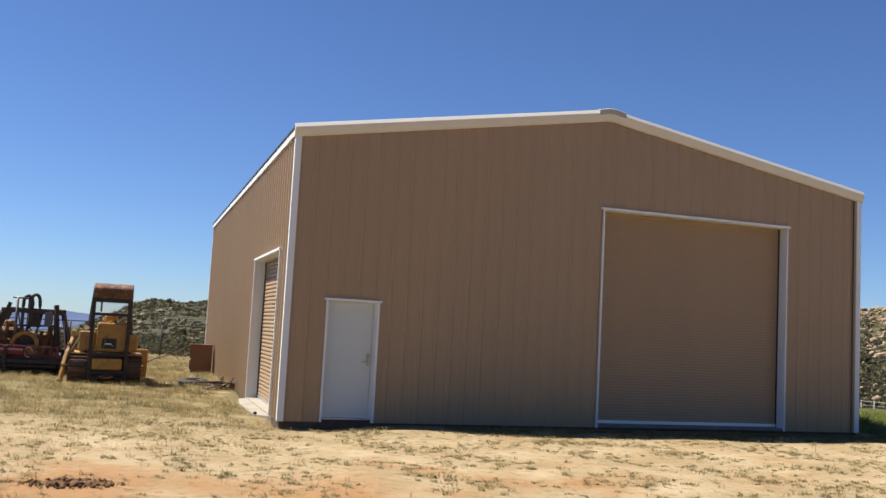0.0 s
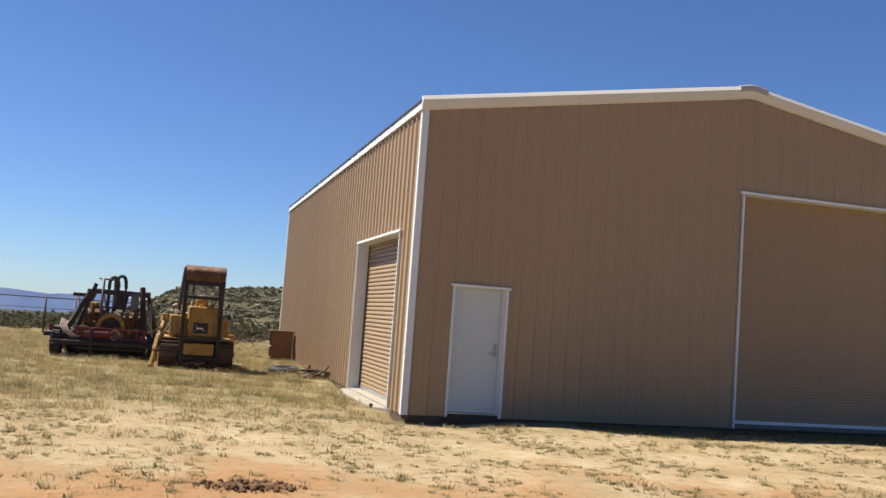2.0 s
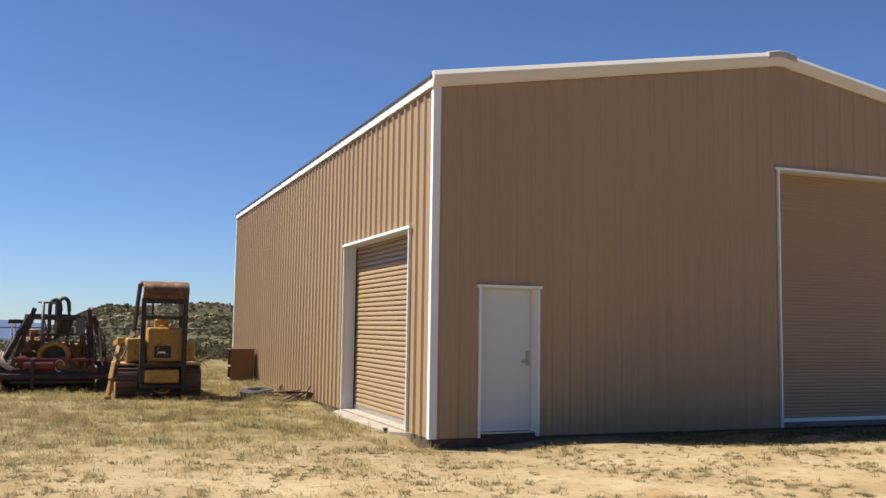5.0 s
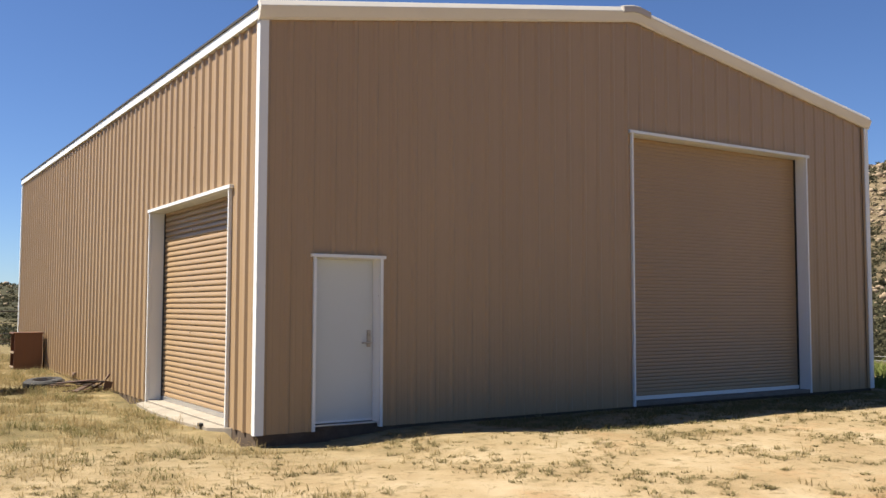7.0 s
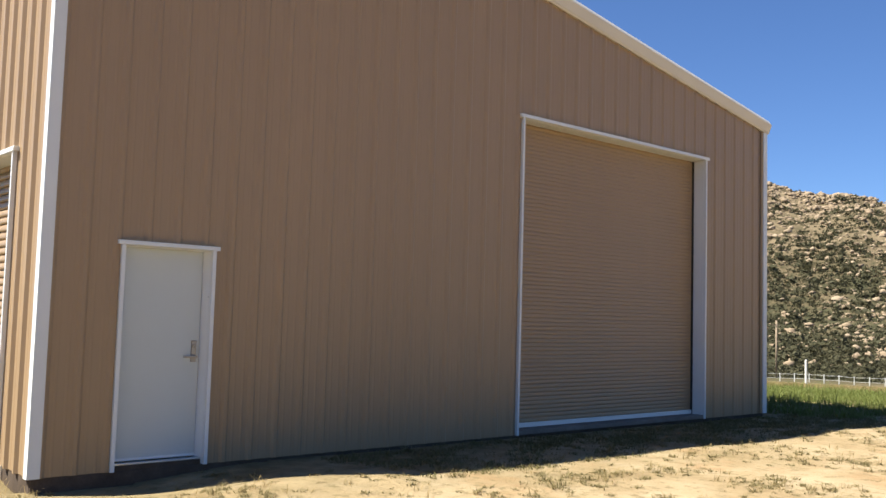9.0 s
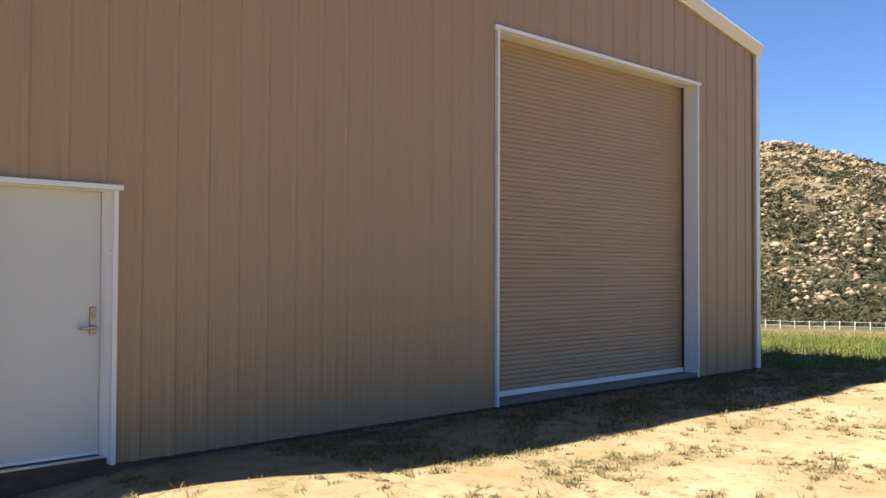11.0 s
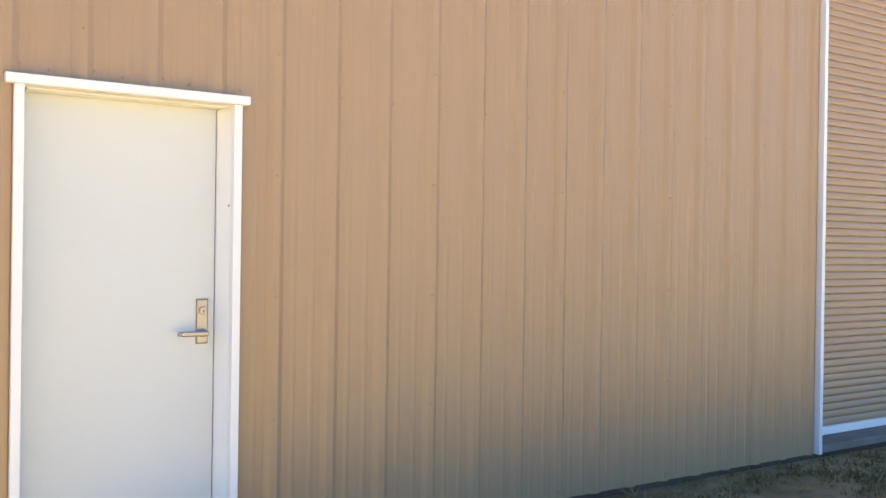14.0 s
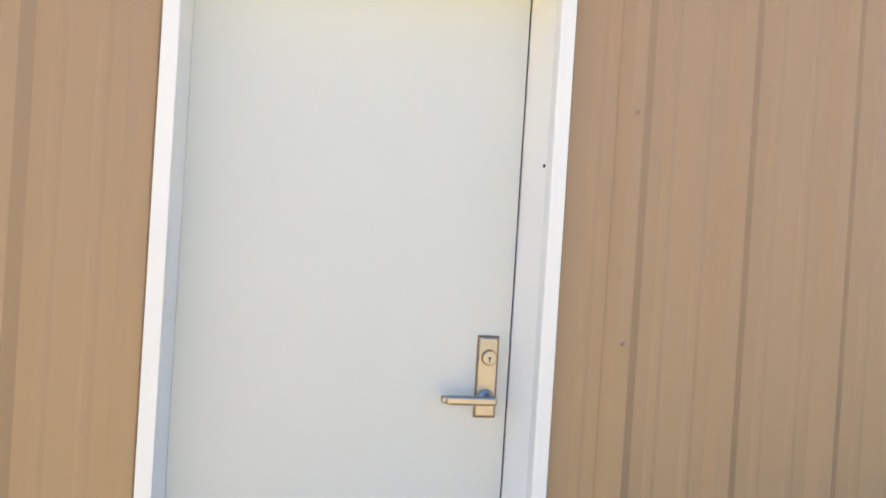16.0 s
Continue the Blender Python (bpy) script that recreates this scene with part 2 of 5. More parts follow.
def add_bar(bm, a, b, w, d=None, bevel=0.0):
    """A square bar from a to b."""
    a, b = Vector(a), Vector(b)
    q = (b - a).to_track_quat("Z", "Y")
    n = (b - a).length
    return add_box(bm, -w / 2, w / 2, -(d or w) / 2, (d or w) / 2, 0, n, bevel, Matrix.LocRotScale(a, q, None))


def add_pipe(bm, points, r, sides=8):
    """A round pipe along points."""
    rings = []
    pts = [Vector(p) for p in points]
    for i, p in enumerate(pts):
        way = (pts[min(i + 1, len(pts) - 1)] - pts[max(i - 1, 0)]).normalized()
        q = way.to_track_quat("Z", "Y")
        rings.append([bm.verts.new(p + q @ Vector((r * math.cos(k * math.tau / sides), r * math.sin(k * math.tau / sides), 0))) for k in range(sides)])
    for a, b in zip(rings, rings[1:]):
        for k in range(sides):
            bm.faces.new((a[k], a[(k + 1) % sides], b[(k + 1) % sides], b[k])).smooth = True
    bm.faces.new(rings[0][::-1])
    bm.faces.new(rings[-1])
    return bm


def pipe(points, r, sides=8):
    return add_pipe(bmesh.new(), points, r, sides)


def add_lathe(bm, profile, m, sides=24):
    """Turns (radius, height) rows round the z axis of m, closed into a loop."""
    rings = [[bm.verts.new(m @ Vector((r * math.cos(k * math.tau / sides), r * math.sin(k * math.tau / sides), h))) for k in range(sides)] for r, h in profile]
    made = []
    for a, b in zip(rings, rings[1:] + rings[:1]):
        for k in range(sides):
            made.append(bm.faces.new((a[k], a[(k + 1) % sides], b[(k + 1) % sides], b[k])))
    bmesh.ops.recalc_face_normals(bm, faces=made)
    return bm


def extrude_section(section, axis_points):
    """Sweeps a closed section, given as offsets (out, up), along points in the wall's plane y = 0; out is towards -y."""
    bm = bmesh.new()
    rings = [[bm.verts.new((p[0], p[1] - o, p[2] + u)) for o, u in section] for p in axis_points]
    n = len(section)
    for a, b in zip(rings, rings[1:]):
        for k in range(n):
            bm.faces.new((a[k], a[(k + 1) % n], b[(k + 1) % n], b[k]))
    bm.faces.new(rings[0])
    bm.faces.new(rings[-1][::-1])
    bmesh.ops.recalc_face_normals(bm, faces=bm.faces)
    return bm


# ---- terrain ----
CX, CY = -1.0, -8.0
RIDGES = [(-180, 1.5, 700), (-120, 1.2, 700), (-60, 0.3, 900), (-40, -0.5, 900), (-25, -1.35, 800), (-8, -1.4, 600), (-4.5, -1.2, 420), (-3.3, -0.5, 340), (-2.4, 0.0, 320), (-1.4, 0.45, 310),
          (-0.4, 0.95, 300), (0.7, 1.28, 300), (2.2, 1.18, 290), (4, 1.32, 290), (6, 1.45, 300), (8.5, 1.3, 310), (12, 1.4, 330), (25, 2.0, 340), (40, 2.3, 340), (45, 2.8, 340), (50, 4.5, 340), (55, 7.2, 340),
          (58, 8.1, 340), (59.5, 8.3, 340), (60.6, 8.5, 340), (61.9, 7.85, 335), (63.4, 7.6, 330), (65.2, 7.65, 320), (66.9, 7.4, 315), (68, 7.0, 310), (69.6, 6.4, 300), (70.6, 5.9, 300), (75, 4.5, 300), (90, 3.0, 400), (130, 2.0, 600), (180, 1.5, 700)]


def smooth(a, b, v):
    t = np.clip((v - a) / (b - a), 0, 1)
    return t * t * (3 - 2 * t)


def waves(x, y, size, seed):
    """Cheap rolling unevenness."""
    rng = np.random.RandomState(seed)
    out = 0 * x
    for _ in range(9):
        a, p, k = rng.uniform(0, math.tau), rng.uniform(0, math.tau), rng.uniform(0.6, 2.2) / size
        out = out + np.sin((x * np.cos(a) + y * np.sin(a)) * k * math.tau + p)
    return out / 9


def height(x, y):
    x, y = np.asarray(x, float), np.asarray(y, float)
    dx, dy = x - CX, y - CY
    r, az = np.hypot(dx, dy), np.degrees(np.arctan2(dx, dy))
    near = 0.03 + 0.045 * waves(x, y, 4.0, 3) + 0.012 * waves(x, y, 0.9, 5)
    front = smooth(-1.7, -0.5, y) * smooth(-1.2, -0.2, x) * smooth(16, 13, x) * (1 - smooth(0.5, 2.5, y))
    corner_dip = smooth(2.4, 0.6, x)
    side = smooth(-1.0, 1.0, y) * smooth(0.4, -0.3, x) * smooth(-2.5, -0.6, x) * (1 - smooth(8, 16, y))
    z = near * (1 - front * 0.7) - (0.05 + 0.10 * corner_dip) * front - (0.03 + 0.06 * smooth(0.5, -0.2, y) * smooth(-0.8, -0.1, x)) * side * (1 - front)
    pad = smooth(-1.0, -0.42, x) * smooth(0.4, 0.0, x) * smooth(0.2, 0.9, y) * smooth(6.0, 5.0, y)
    z = z * (1 - pad) - 0.055 * pad
    inside = (x > -0.02) & (x < 12.8) & (y > 0.15) & (y < 18.7)
    z = np.where(inside, -0.2, z)
    right = smooth(14, 26, az) * smooth(200, 170, az)
    fall = (np.sqrt((np.minimum(r, 150) - 21) ** 2 + 25) + np.minimum(r, 150) - 21 - 1.2) * 0.0276 * right + np.maximum(r - 38, 0) * 0.024 * (1 - right)
    a, e, d = np.array(RIDGES).T
    el, dist = np.interp(az, a, e), np.interp(az, a, d)
    start = 110 + 55 * right
    rise = smooth(start, dist, r) ** 0.85 * (dist * np.tan(np.radians(el)) + fall)
    rise = rise * (1 - smooth(dist * 1.05, dist * 2.2, r))
    rough = smooth(120, 260, r) * (waves(x, y, 60, 11) * 3.0 + waves(x, y, 22, 12) * 1.6 + waves(x, y, 9, 13) * 0.7) * np.clip((el + 0.2) / 4, 0.0, 1)
    return z - fall + rise + rough


def ground_sheet():
    radii = np.concatenate([np.linspace(0.05, 30, 130), np.geomspace(30.5, 600, 120), np.geomspace(640, 4600, 24)])
    turns = 420
    ang = np.linspace(0, math.tau, turns, endpoint=False)
    # denser towards the hill slopes that come into view
    rr, aa = np.meshgrid(radii, ang, indexing="ij")
    xs, ys = CX + rr * np.sin(aa), CY + rr * np.cos(aa)
    zs = height(xs, ys)
    verts = np.stack([xs, ys, zs], -1).reshape(-1, 3)
    i, k = np.meshgrid(np.arange(len(radii) - 1), np.arange(turns), indexing="ij")
    k2 = (k + 1) % turns
    faces = np.stack([i * turns + k, i * turns + k2, (i + 1) * turns + k2, (i + 1) * turns + k], -1).reshape(-1, 4)
    me = bpy.data.meshes.new("ground")
    me.from_pydata(verts.tolist(), [], faces.tolist() + [list(range(turns))[::-1]])
    me.shade_smooth()
    me.materials.append(GROUND)
    ob = new("ground", me)
    return tagged(ob, "pale sandy ground with ochre dirt and sparse weeds", "ground", kind="structure")


ground_sheet()

# ---- the shed ----
W, L, EAVE, SLOPE = 12.65, 18.6, 5.27, 0.168
PITCH, RIB0, LAP = 0.3048, 0.0812, 0.9144


def rake_z(x):
    return EAVE + SLOPE * min(x, W - x)


MAN = (0.745, 1.69, 2.19)
ROLL = (6.265, 10.705, 4.35)
SIDE = (0.975, 4.75, 3.11)


def rib_profile(u0, u1, first, tall=0.032):
    """Points (along, out) of ribbed sheet: a tall rib each foot, two low stiffeners between."""
    shape = [(-0.048, 0), (-0.018, tall), (0.018, tall), (0.048, 0), (0.084, 0), (0.096, 0.0028), (0.108, 0.0028), (0.120, 0), (0.185, 0), (0.197, 0.0028), (0.209, 0.0028), (0.221, 0)]
    pts = []
    k = math.floor((u0 - first) / PITCH) - 1
    while first + k * PITCH < u1 + PITCH:
        pts += [(first + k * PITCH + a, o) for a, o in shape]
        k += 1
    us, os = zip(*pts)
    inner = [(u, o) for u, o in pts if u0 < u < u1]
    return [(u0, float(np.interp(u0, us, os)))] + inner + [(u1, float(np.interp(u1, us, os)))]


def sheet_panel(u0, u1, first, top, openings, place, lift, tall):
    """One ribbed sheet from u0 to u1, cut round the openings (u0, u1, head)."""
    pts = rib_profile(u0, u1, first, tall)
    us, os = zip(*pts)
    cuts = [c for o in openings for c in o[:2] if u0 < c < u1]
    if openings and top(u0) != top(u1) and u0 < W / 2 < u1:
        cuts.append(W / 2)
    allu = sorted(set(us) | set(cuts))
    rows = [(u, float(np.interp(u, us, os)) + lift) for u in allu]
    bm = bmesh.new()
    for (ua, oa), (ub, ob) in zip(rows, rows[1:]):
        mid = (ua + ub) / 2
        foot = max([o[2] for o in openings if o[0] < mid < o[1]], default=0.0)
        quad = [(ua, oa, foot), (ub, ob, foot), (ub, ob, top(ub)), (ua, oa, top(ua))]
        bm.faces.new([bm.verts.new(place(*q)) for q in quad])
        hem = [(ua, oa, foot), (ub, ob, foot), (ub, -0.004, foot), (ua, -0.004, foot)]
        bm.faces.new([bm.verts.new(place(*q)) for q in hem])
    bmesh.ops.remove_doubles(bm, verts=bm.verts, dist=0.0005)
    return bm


def on_front(u, o, z):
    return (u, -o, z)


def on_left(u, o, z):
    return (-o, u, z)


def wall_core(name, length, thick, top, openings, place, label):
    """The structural wall behind the sheets, with the openings through it."""
    cuts = sorted({0.0, length, *(c for o in openings for c in o[:2])} | ({W / 2} if top(0) != top(length / 2) else set()))
    bm = bmesh.new()
    for a, b in zip(cuts, cuts[1:]):
        foot = max([o[2] for o in openings if o[0] < (a + b) / 2 < o[1]], default=0.0)
        corners = [(a, foot), (b, foot), (b, top(b)), (a, top(a))]
        outer = [bm.verts.new(place(u, -0.005, z)) for u, z in corners]
        inner = [bm.verts.new(place(u, -0.005 - thick, z)) for u, z in corners]
        bm.faces.new(outer)
        bm.faces.new(inner[::-1])
        for k in range(4):
            bm.faces.new((outer[k], outer[(k + 1) % 4], inner[(k + 1) % 4], inner[k]))
    bmesh.ops.remove_doubles(bm, verts=bm.verts, dist=0.0005)
    bmesh.ops.recalc_face_normals(bm, faces=bm.faces)
    return tagged(link_mesh(name, bm, TAN), label, "wall", kind="structure")


front_open = [MAN, ROLL]
side_open = [SIDE]
wall_front = wall_core("wall_front", W, 0.2, lambda u: rake_z(u) - 0.04, front_open, on_front, "tan ribbed metal gable wall of the shed, in shade")
wall_left = wall_core("wall_left", L, 0.2, lambda u: EAVE - 0.04, side_open, on_left, "tan ribbed metal side wall of the shed, sunlit")
wall_right = wall_core("wall_right", L, 0.2, lambda u: EAVE - 0.04, [], lambda u, o, z: (W + o, u, z), "tan metal side wall of the shed")
wall_back = wall_core("wall_back", W, 0.2, lambda u: rake_z(u) - 0.04, [], lambda u, o, z: (u, L + o, z), "tan metal rear gable wall of the shed")

lap0 = 1.91 - 3 * LAP
for i in range(-1, 15):
    a, b = max(0.02, lap0 + i * LAP - 0.048), min(W - 0.02, lap0 + (i + 1) * LAP - 0.048)
    if b - a > 0.05:
        part("panel", sheet_panel(a, b, RIB0, lambda u: rake_z(u) - 0.03, front_open, on_front, 0.0012 * (i % 2), 0.021), TAN, wall_front)
for i in range(0, 21):
    a, b = max(0.02, i * LAP + 0.03), min(L - 0.02, (i + 1) * LAP + 0.03)
    if i == 0:
        a = 0.02
    if b - a > 0.05:
        part("panel", sheet_panel(a, b, 0.08, lambda u: EAVE - 0.03, side_open, on_left, 0.0012 * (i % 2), 0.034), TAN, wall_left)

floor = tagged(link_mesh("floor", box(0.03, W - 0.03, 0.03, L - 0.03, -0.35, 0.0), CONCRETE), "grey concrete floor slab of the shed", "floor", kind="structure")
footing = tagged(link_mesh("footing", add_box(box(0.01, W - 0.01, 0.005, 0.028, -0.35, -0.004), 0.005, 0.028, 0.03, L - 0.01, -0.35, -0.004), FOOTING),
                 "dark concrete footing under the metal wall", "footing", kind="structure")


# roof
def roof_sheet(sign):
    """One ribbed roof sheet, a yard wide, from eave to ridge, at the origin along y."""
    bm = bmesh.new()
    pts = rib_profile(0.0, LAP, 0.0)
    half = W / 2
    for (ya, oa), (yb, ob) in zip(pts, pts[1:]):
        quad = []
        for y, o, s in ((ya, oa, 0), (yb, ob, 0), (yb, ob, 1), (ya, oa, 1)):
            x = -0.07 if s == 0 else half
            quad.append(bm.verts.new((x if sign < 0 else W - x, y, EAVE + SLOPE * x + o)))
        bm.faces.new(quad)
    bmesh.ops.remove_doubles(bm, verts=bm.verts, dist=0.0005)
    return bm


roof_deck = bmesh.new()
deck = [(-0.05, EAVE - 0.012), (W / 2, EAVE + SLOPE * W / 2 - 0.004), (W + 0.05, EAVE - 0.012)]
deck += [(x, z - 0.03) for x, z in deck[::-1]]
ends = [[roof_deck.verts.new((x, y, z)) for x, z in deck] for y in (-0.02, L + 0.02)]
for k in range(6):
    roof_deck.faces.new((ends[0][k], ends[0][(k + 1) % 6], ends[1][(k + 1) % 6], ends[1][k]))
roof_deck.faces.new(ends[0][::-1])
roof_deck.faces.new(ends[1])
roof = tagged(link_mesh("roof", roof_deck, GALV), "low-pitched ribbed galvanised metal roof", "roof", kind="structure")
for sign in (-1, 1):
    first = part("panel", roof_sheet(sign), GALV, roof)
    first.location = (0, -0.02, 0)
    for i in range(1, 20):
        again(first, roof, pose(0, -0.02 + i * LAP, 0.001 * (i % 2)))
# Added dark strip for the dark underside and edge of the roof sheets.
part("eave_closure", box(-0.076, -0.066, -0.02, L + 0.02, EAVE - 0.02, EAVE + 0.012), SEALER, roof, "dark strip standing in for the dark underside of the sheet ends")
part("ridge_cap", extrude_section([(0, 0), (0, 0.04), (-L, 0.04), (-L, 0)], [(W / 2 - 0.3, 0, EAVE + SLOPE * (W / 2 - 0.3) + 0.035), (W / 2, 0, EAVE + SLOPE * W / 2 + 0.035), (W / 2 + 0.3, 0, EAVE + SLOPE * (W / 2 - 0.3) + 0.035)]), STONE, roof)

# rake, eave and corner trims
RAKE = [(0.0, 0.03), (0.0, -0.165), (0.05, -0.17), (0.062, -0.15), (0.07, -0.145), (0.118, -0.01), (0.116, 0.0), (0.062, 0.072), (0.055, 0.078), (0.0, 0.08)]


def trim(name, bm, material, label):
    return tagged(link_mesh(name, bm, material), label, "trim", kind="structure")


trim("trim_rake_west", extrude_section(RAKE, [(-0.06, 0, EAVE - 0.01), (W / 2 - 0.28, 0, rake_z(W / 2 - 0.28))]), STONE, "stone-coloured metal rake trim along the gable")
trim("trim_rake_east", extrude_section(RAKE, [(W / 2 + 0.28, 0, rake_z(W / 2 + 0.28)), (W + 0.055, 0, EAVE - 0.009)]), STONE, "stone-coloured metal rake trim along the gable")
peak_line = [(W / 2 - 0.28, 0, rake_z(W / 2 - 0.28)), (W / 2 - 0.07, 0, rake_z(W / 2) - 0.006), (W / 2 + 0.07, 0, rake_z(W / 2) - 0.006), (W / 2 + 0.28, 0, rake_z(W / 2 - 0.28))]
trim("trim_rake_peak", extrude_section(RAKE, peak_line), STONE, "stone-coloured metal rake trim bent over the peak")
peak = [(0.0, 0.088), (0.0, -0.03), (0.124, -0.035), (0.13, -0.02), (0.13, 0.065), (0.10, 0.088)]
trim("trim_peak", extrude_section(peak, [(W / 2 - 0.30, 0, rake_z(W / 2 - 0.3)), (W / 2 - 0.07, 0, rake_z(W / 2) - 0.004), (W / 2 + 0.07, 0, rake_z(W / 2) - 0.004), (W / 2 + 0.30, 0, rake_z(W / 2 - 0.3))]), CAP, "grey metal cap over the peak of the gable trim")
trim("trim_eave", add_box(box(-0.058, -0.0, -0.02, L + 0.02, EAVE - 0.16, EAVE - 0.014, 0.006), -0.064, -0.058, -0.02, L + 0.02, EAVE - 0.16, EAVE - 0.145), WHITE, "white metal eave trim under the roof edge")


def corner(x, sx, y, sy, label, face=0.078):
    bm = bmesh.new()
    add_box(bm, x - sx * 0.038, x + sx * face, y - sy * 0.04, y - sy * 0.034, 0.0, EAVE - 0.14)
    add_box(bm, x - sx * 0.038, x - sx * 0.032, y - sy * 0.034, y + sy * 0.062, 0.0, EAVE - 0.14)
    add_box(bm, x + sx * (face - 0.006), x + sx * face, y - sy * 0.034, y - sy * 0.0, 0.0, EAVE - 0.14)
    add_box(bm, x - sx * 0.032, x - sx * 0.0, y + sy * 0.056, y + sy * 0.062, 0.0, EAVE - 0.14)
    return trim("trim_corner", bm, WHITE, label)


corner(0, 1, 0, 1, "white metal corner trim of the shed")
corner(W, -1, 0, 1, "white metal corner trim of the shed", 0.08)
corner(0, 1, L, -1, "white metal corner trim of the shed")
corner(W, -1, L, -1, "white metal corner trim of the shed")


def opening_trim(parent, u0, u1, head, depth, place, face=0.04, proud=0.05, over=0.035, cap=0.05):
    """White metal trim lining an opening: two jambs with deep returns, a head with a cap that oversails."""
    def slab(name, ua, ub, oa, ob, za, zb, label=""):
        bm = bmesh.new()
        c = [bm.verts.new(place(u, o, z)) for u in (ua, ub) for o in (oa, ob) for z in (za, zb)]
        for f in ((0, 1, 3, 2), (4, 6, 7, 5), (0, 4, 5, 1), (2, 3, 7, 6), (0, 2, 6, 4), (1, 5, 7, 3)):
            bm.faces.new([c[i] for i in f])
        bmesh.ops.recalc_face_normals(bm, faces=bm.faces)
        bmesh.ops.bevel(bm, geom=bm.edges[:], offset=0.002, segments=1, affect="EDGES")
        return part(name, bm, WHITE, parent, label)
    for ua, ub, inner in ((u0 - face + 0.012, u0 + 0.012, u0 + 0.012), (u1 - 0.012, u1 + face - 0.012, u1 - 0.012)):
        slab("jamb_trim", ua, ub, -0.004, proud, 0.0, head - 0.0065)
        slab("jamb_return", *((inner - 0.012, inner) if inner < (u0 + u1) / 2 else (inner, inner + 0.012)), -depth, -0.005, 0.0, head)
    slab("head_trim", u0 - face - over + 0.012, u1 + face + over - 0.012, -0.004, proud + 0.012, head - 0.006, head + cap)
    slab("head_return", u0 + 0.012, u1 - 0.012, -depth, -0.005, head - 0.012, head)


# the walk-through door
door_1 = thing("door_1", pose(0, 0, 0), "closed white steel door with lever handle in a white frame", "door", kind="structure")
opening_trim(door_1, MAN[0], MAN[1], MAN[2], 0.13, on_front, cap=0.036)
leaf = part("door_leaf", box(0.7748, 1.637, 0.095, 0.14, 0.075, 2.1705, 0.001), DOOR, door_1, "smooth white painted door leaf")
frame_bm = bmesh.new()
for section in ([(0.757, -0.004), (0.7745, 0.094), (0.7745, 0.15), (0.745, 0.15), (0.745, -0.004)], [(1.678, -0.004), (1.642, 0.094), (1.642, 0.15), (1.69, 0.15), (1.69, -0.004)]):
    low = [frame_bm.verts.new((x, y, 0.06)) for x, y in section]
    top = [frame_bm.verts.new((x, y, 2.178)) for x, y in section]
    for k in range(5):
        frame_bm.faces.new((low[k], low[(k + 1) % 5], top[(k + 1) % 5], top[k]))
    frame_bm.faces.new(low[::-1])
    frame_bm.faces.new(top)
add_box(frame_bm, 0.7745, 1.642, -0.003, 0.15, 2.171, 2.1775)
bmesh.ops.recalc_face_normals(frame_bm, faces=frame_bm.faces)
part("door_frame", frame_bm, WHITE, door_1)
part("backing", box(0.75, 1.69, 0.16, 0.2, 0.0, 2.19), SEALER, door_1)
part("threshold", box(0.757, 1.678, 0.03, 0.16, 0.045, 0.066, 0.004), ALUM, door_1, "aluminium threshold")
part("door_sweep", box(0.782, 1.634, 0.086, 0.0945, 0.078, 0.105, 0.002), WHITE, door_1)
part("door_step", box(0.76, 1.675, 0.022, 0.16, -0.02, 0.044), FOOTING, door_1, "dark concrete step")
LX, LZ = 1.578, 1.142
handle = part("lock_plate", box(LX - 0.026, LX + 0.026, 0.083, 0.0945, LZ - 0.105, LZ + 0.105, 0.004), NICKEL, door_1, "satin nickel lock plate")
part("plate_edge", box(LX - 0.0295, LX + 0.0295, 0.09, 0.0946, LZ - 0.109, LZ + 0.109, 0.002), BRONZE, handle)
part("cylinder_ring", add_lathe(bmesh.new(), [(0.0005, 0.0), (0.021, 0.0), (0.021, 0.004), (0.0005, 0.004)], Matrix.Translation((LX + 0.002, 0.083, LZ + 0.052)) @ pose(0, 0, 0, 90), 24), BRONZE, handle)
part("lock_cylinder", add_lathe(bmesh.new(), [(0.0005, 0.0), (0.0185, 0.0), (0.0185, 0.008), (0.017, 0.009), (0.0005, 0.009)], Matrix.Translation((LX + 0.002, 0.083, LZ + 0.052)) @ pose(0, 0, 0, 90), 24), NICKEL, handle)
part("keyhole", add_box(box(LX + 0.0005, LX + 0.0035, 0.0730, 0.0745, LZ + 0.040, LZ + 0.052), LX - 0.0015, LX + 0.0055, 0.0733, 0.0747, LZ + 0.049, LZ + 0.054), SEALER, handle)
lever = bmesh.new()
add_lathe(lever, [(0.0005, 0.0), (0.022, 0.0), (0.022, 0.006), (0.013, 0.012), (0.012, 0.05), (0.0005, 0.052)], Matrix.Translation((LX, 0.083, LZ - 0.054)) @ pose(0, 0, 0, 90), 18)
add_box(lever, LX - 0.116, LX + 0.017, 0.024, 0.042, LZ - 0.067, LZ - 0.043, 0.006)
add_box(lever, LX - 0.128, LX - 0.104, 0.034, 0.054, LZ - 0.0645, LZ - 0.0455, 0.005)
part("lever", lever, NICKEL, handle, "nickel lever")
part("screw_hole", box(1.672, 1.679, 0.001, 0.008, 1.699, 1.707), SEALER, door_1)


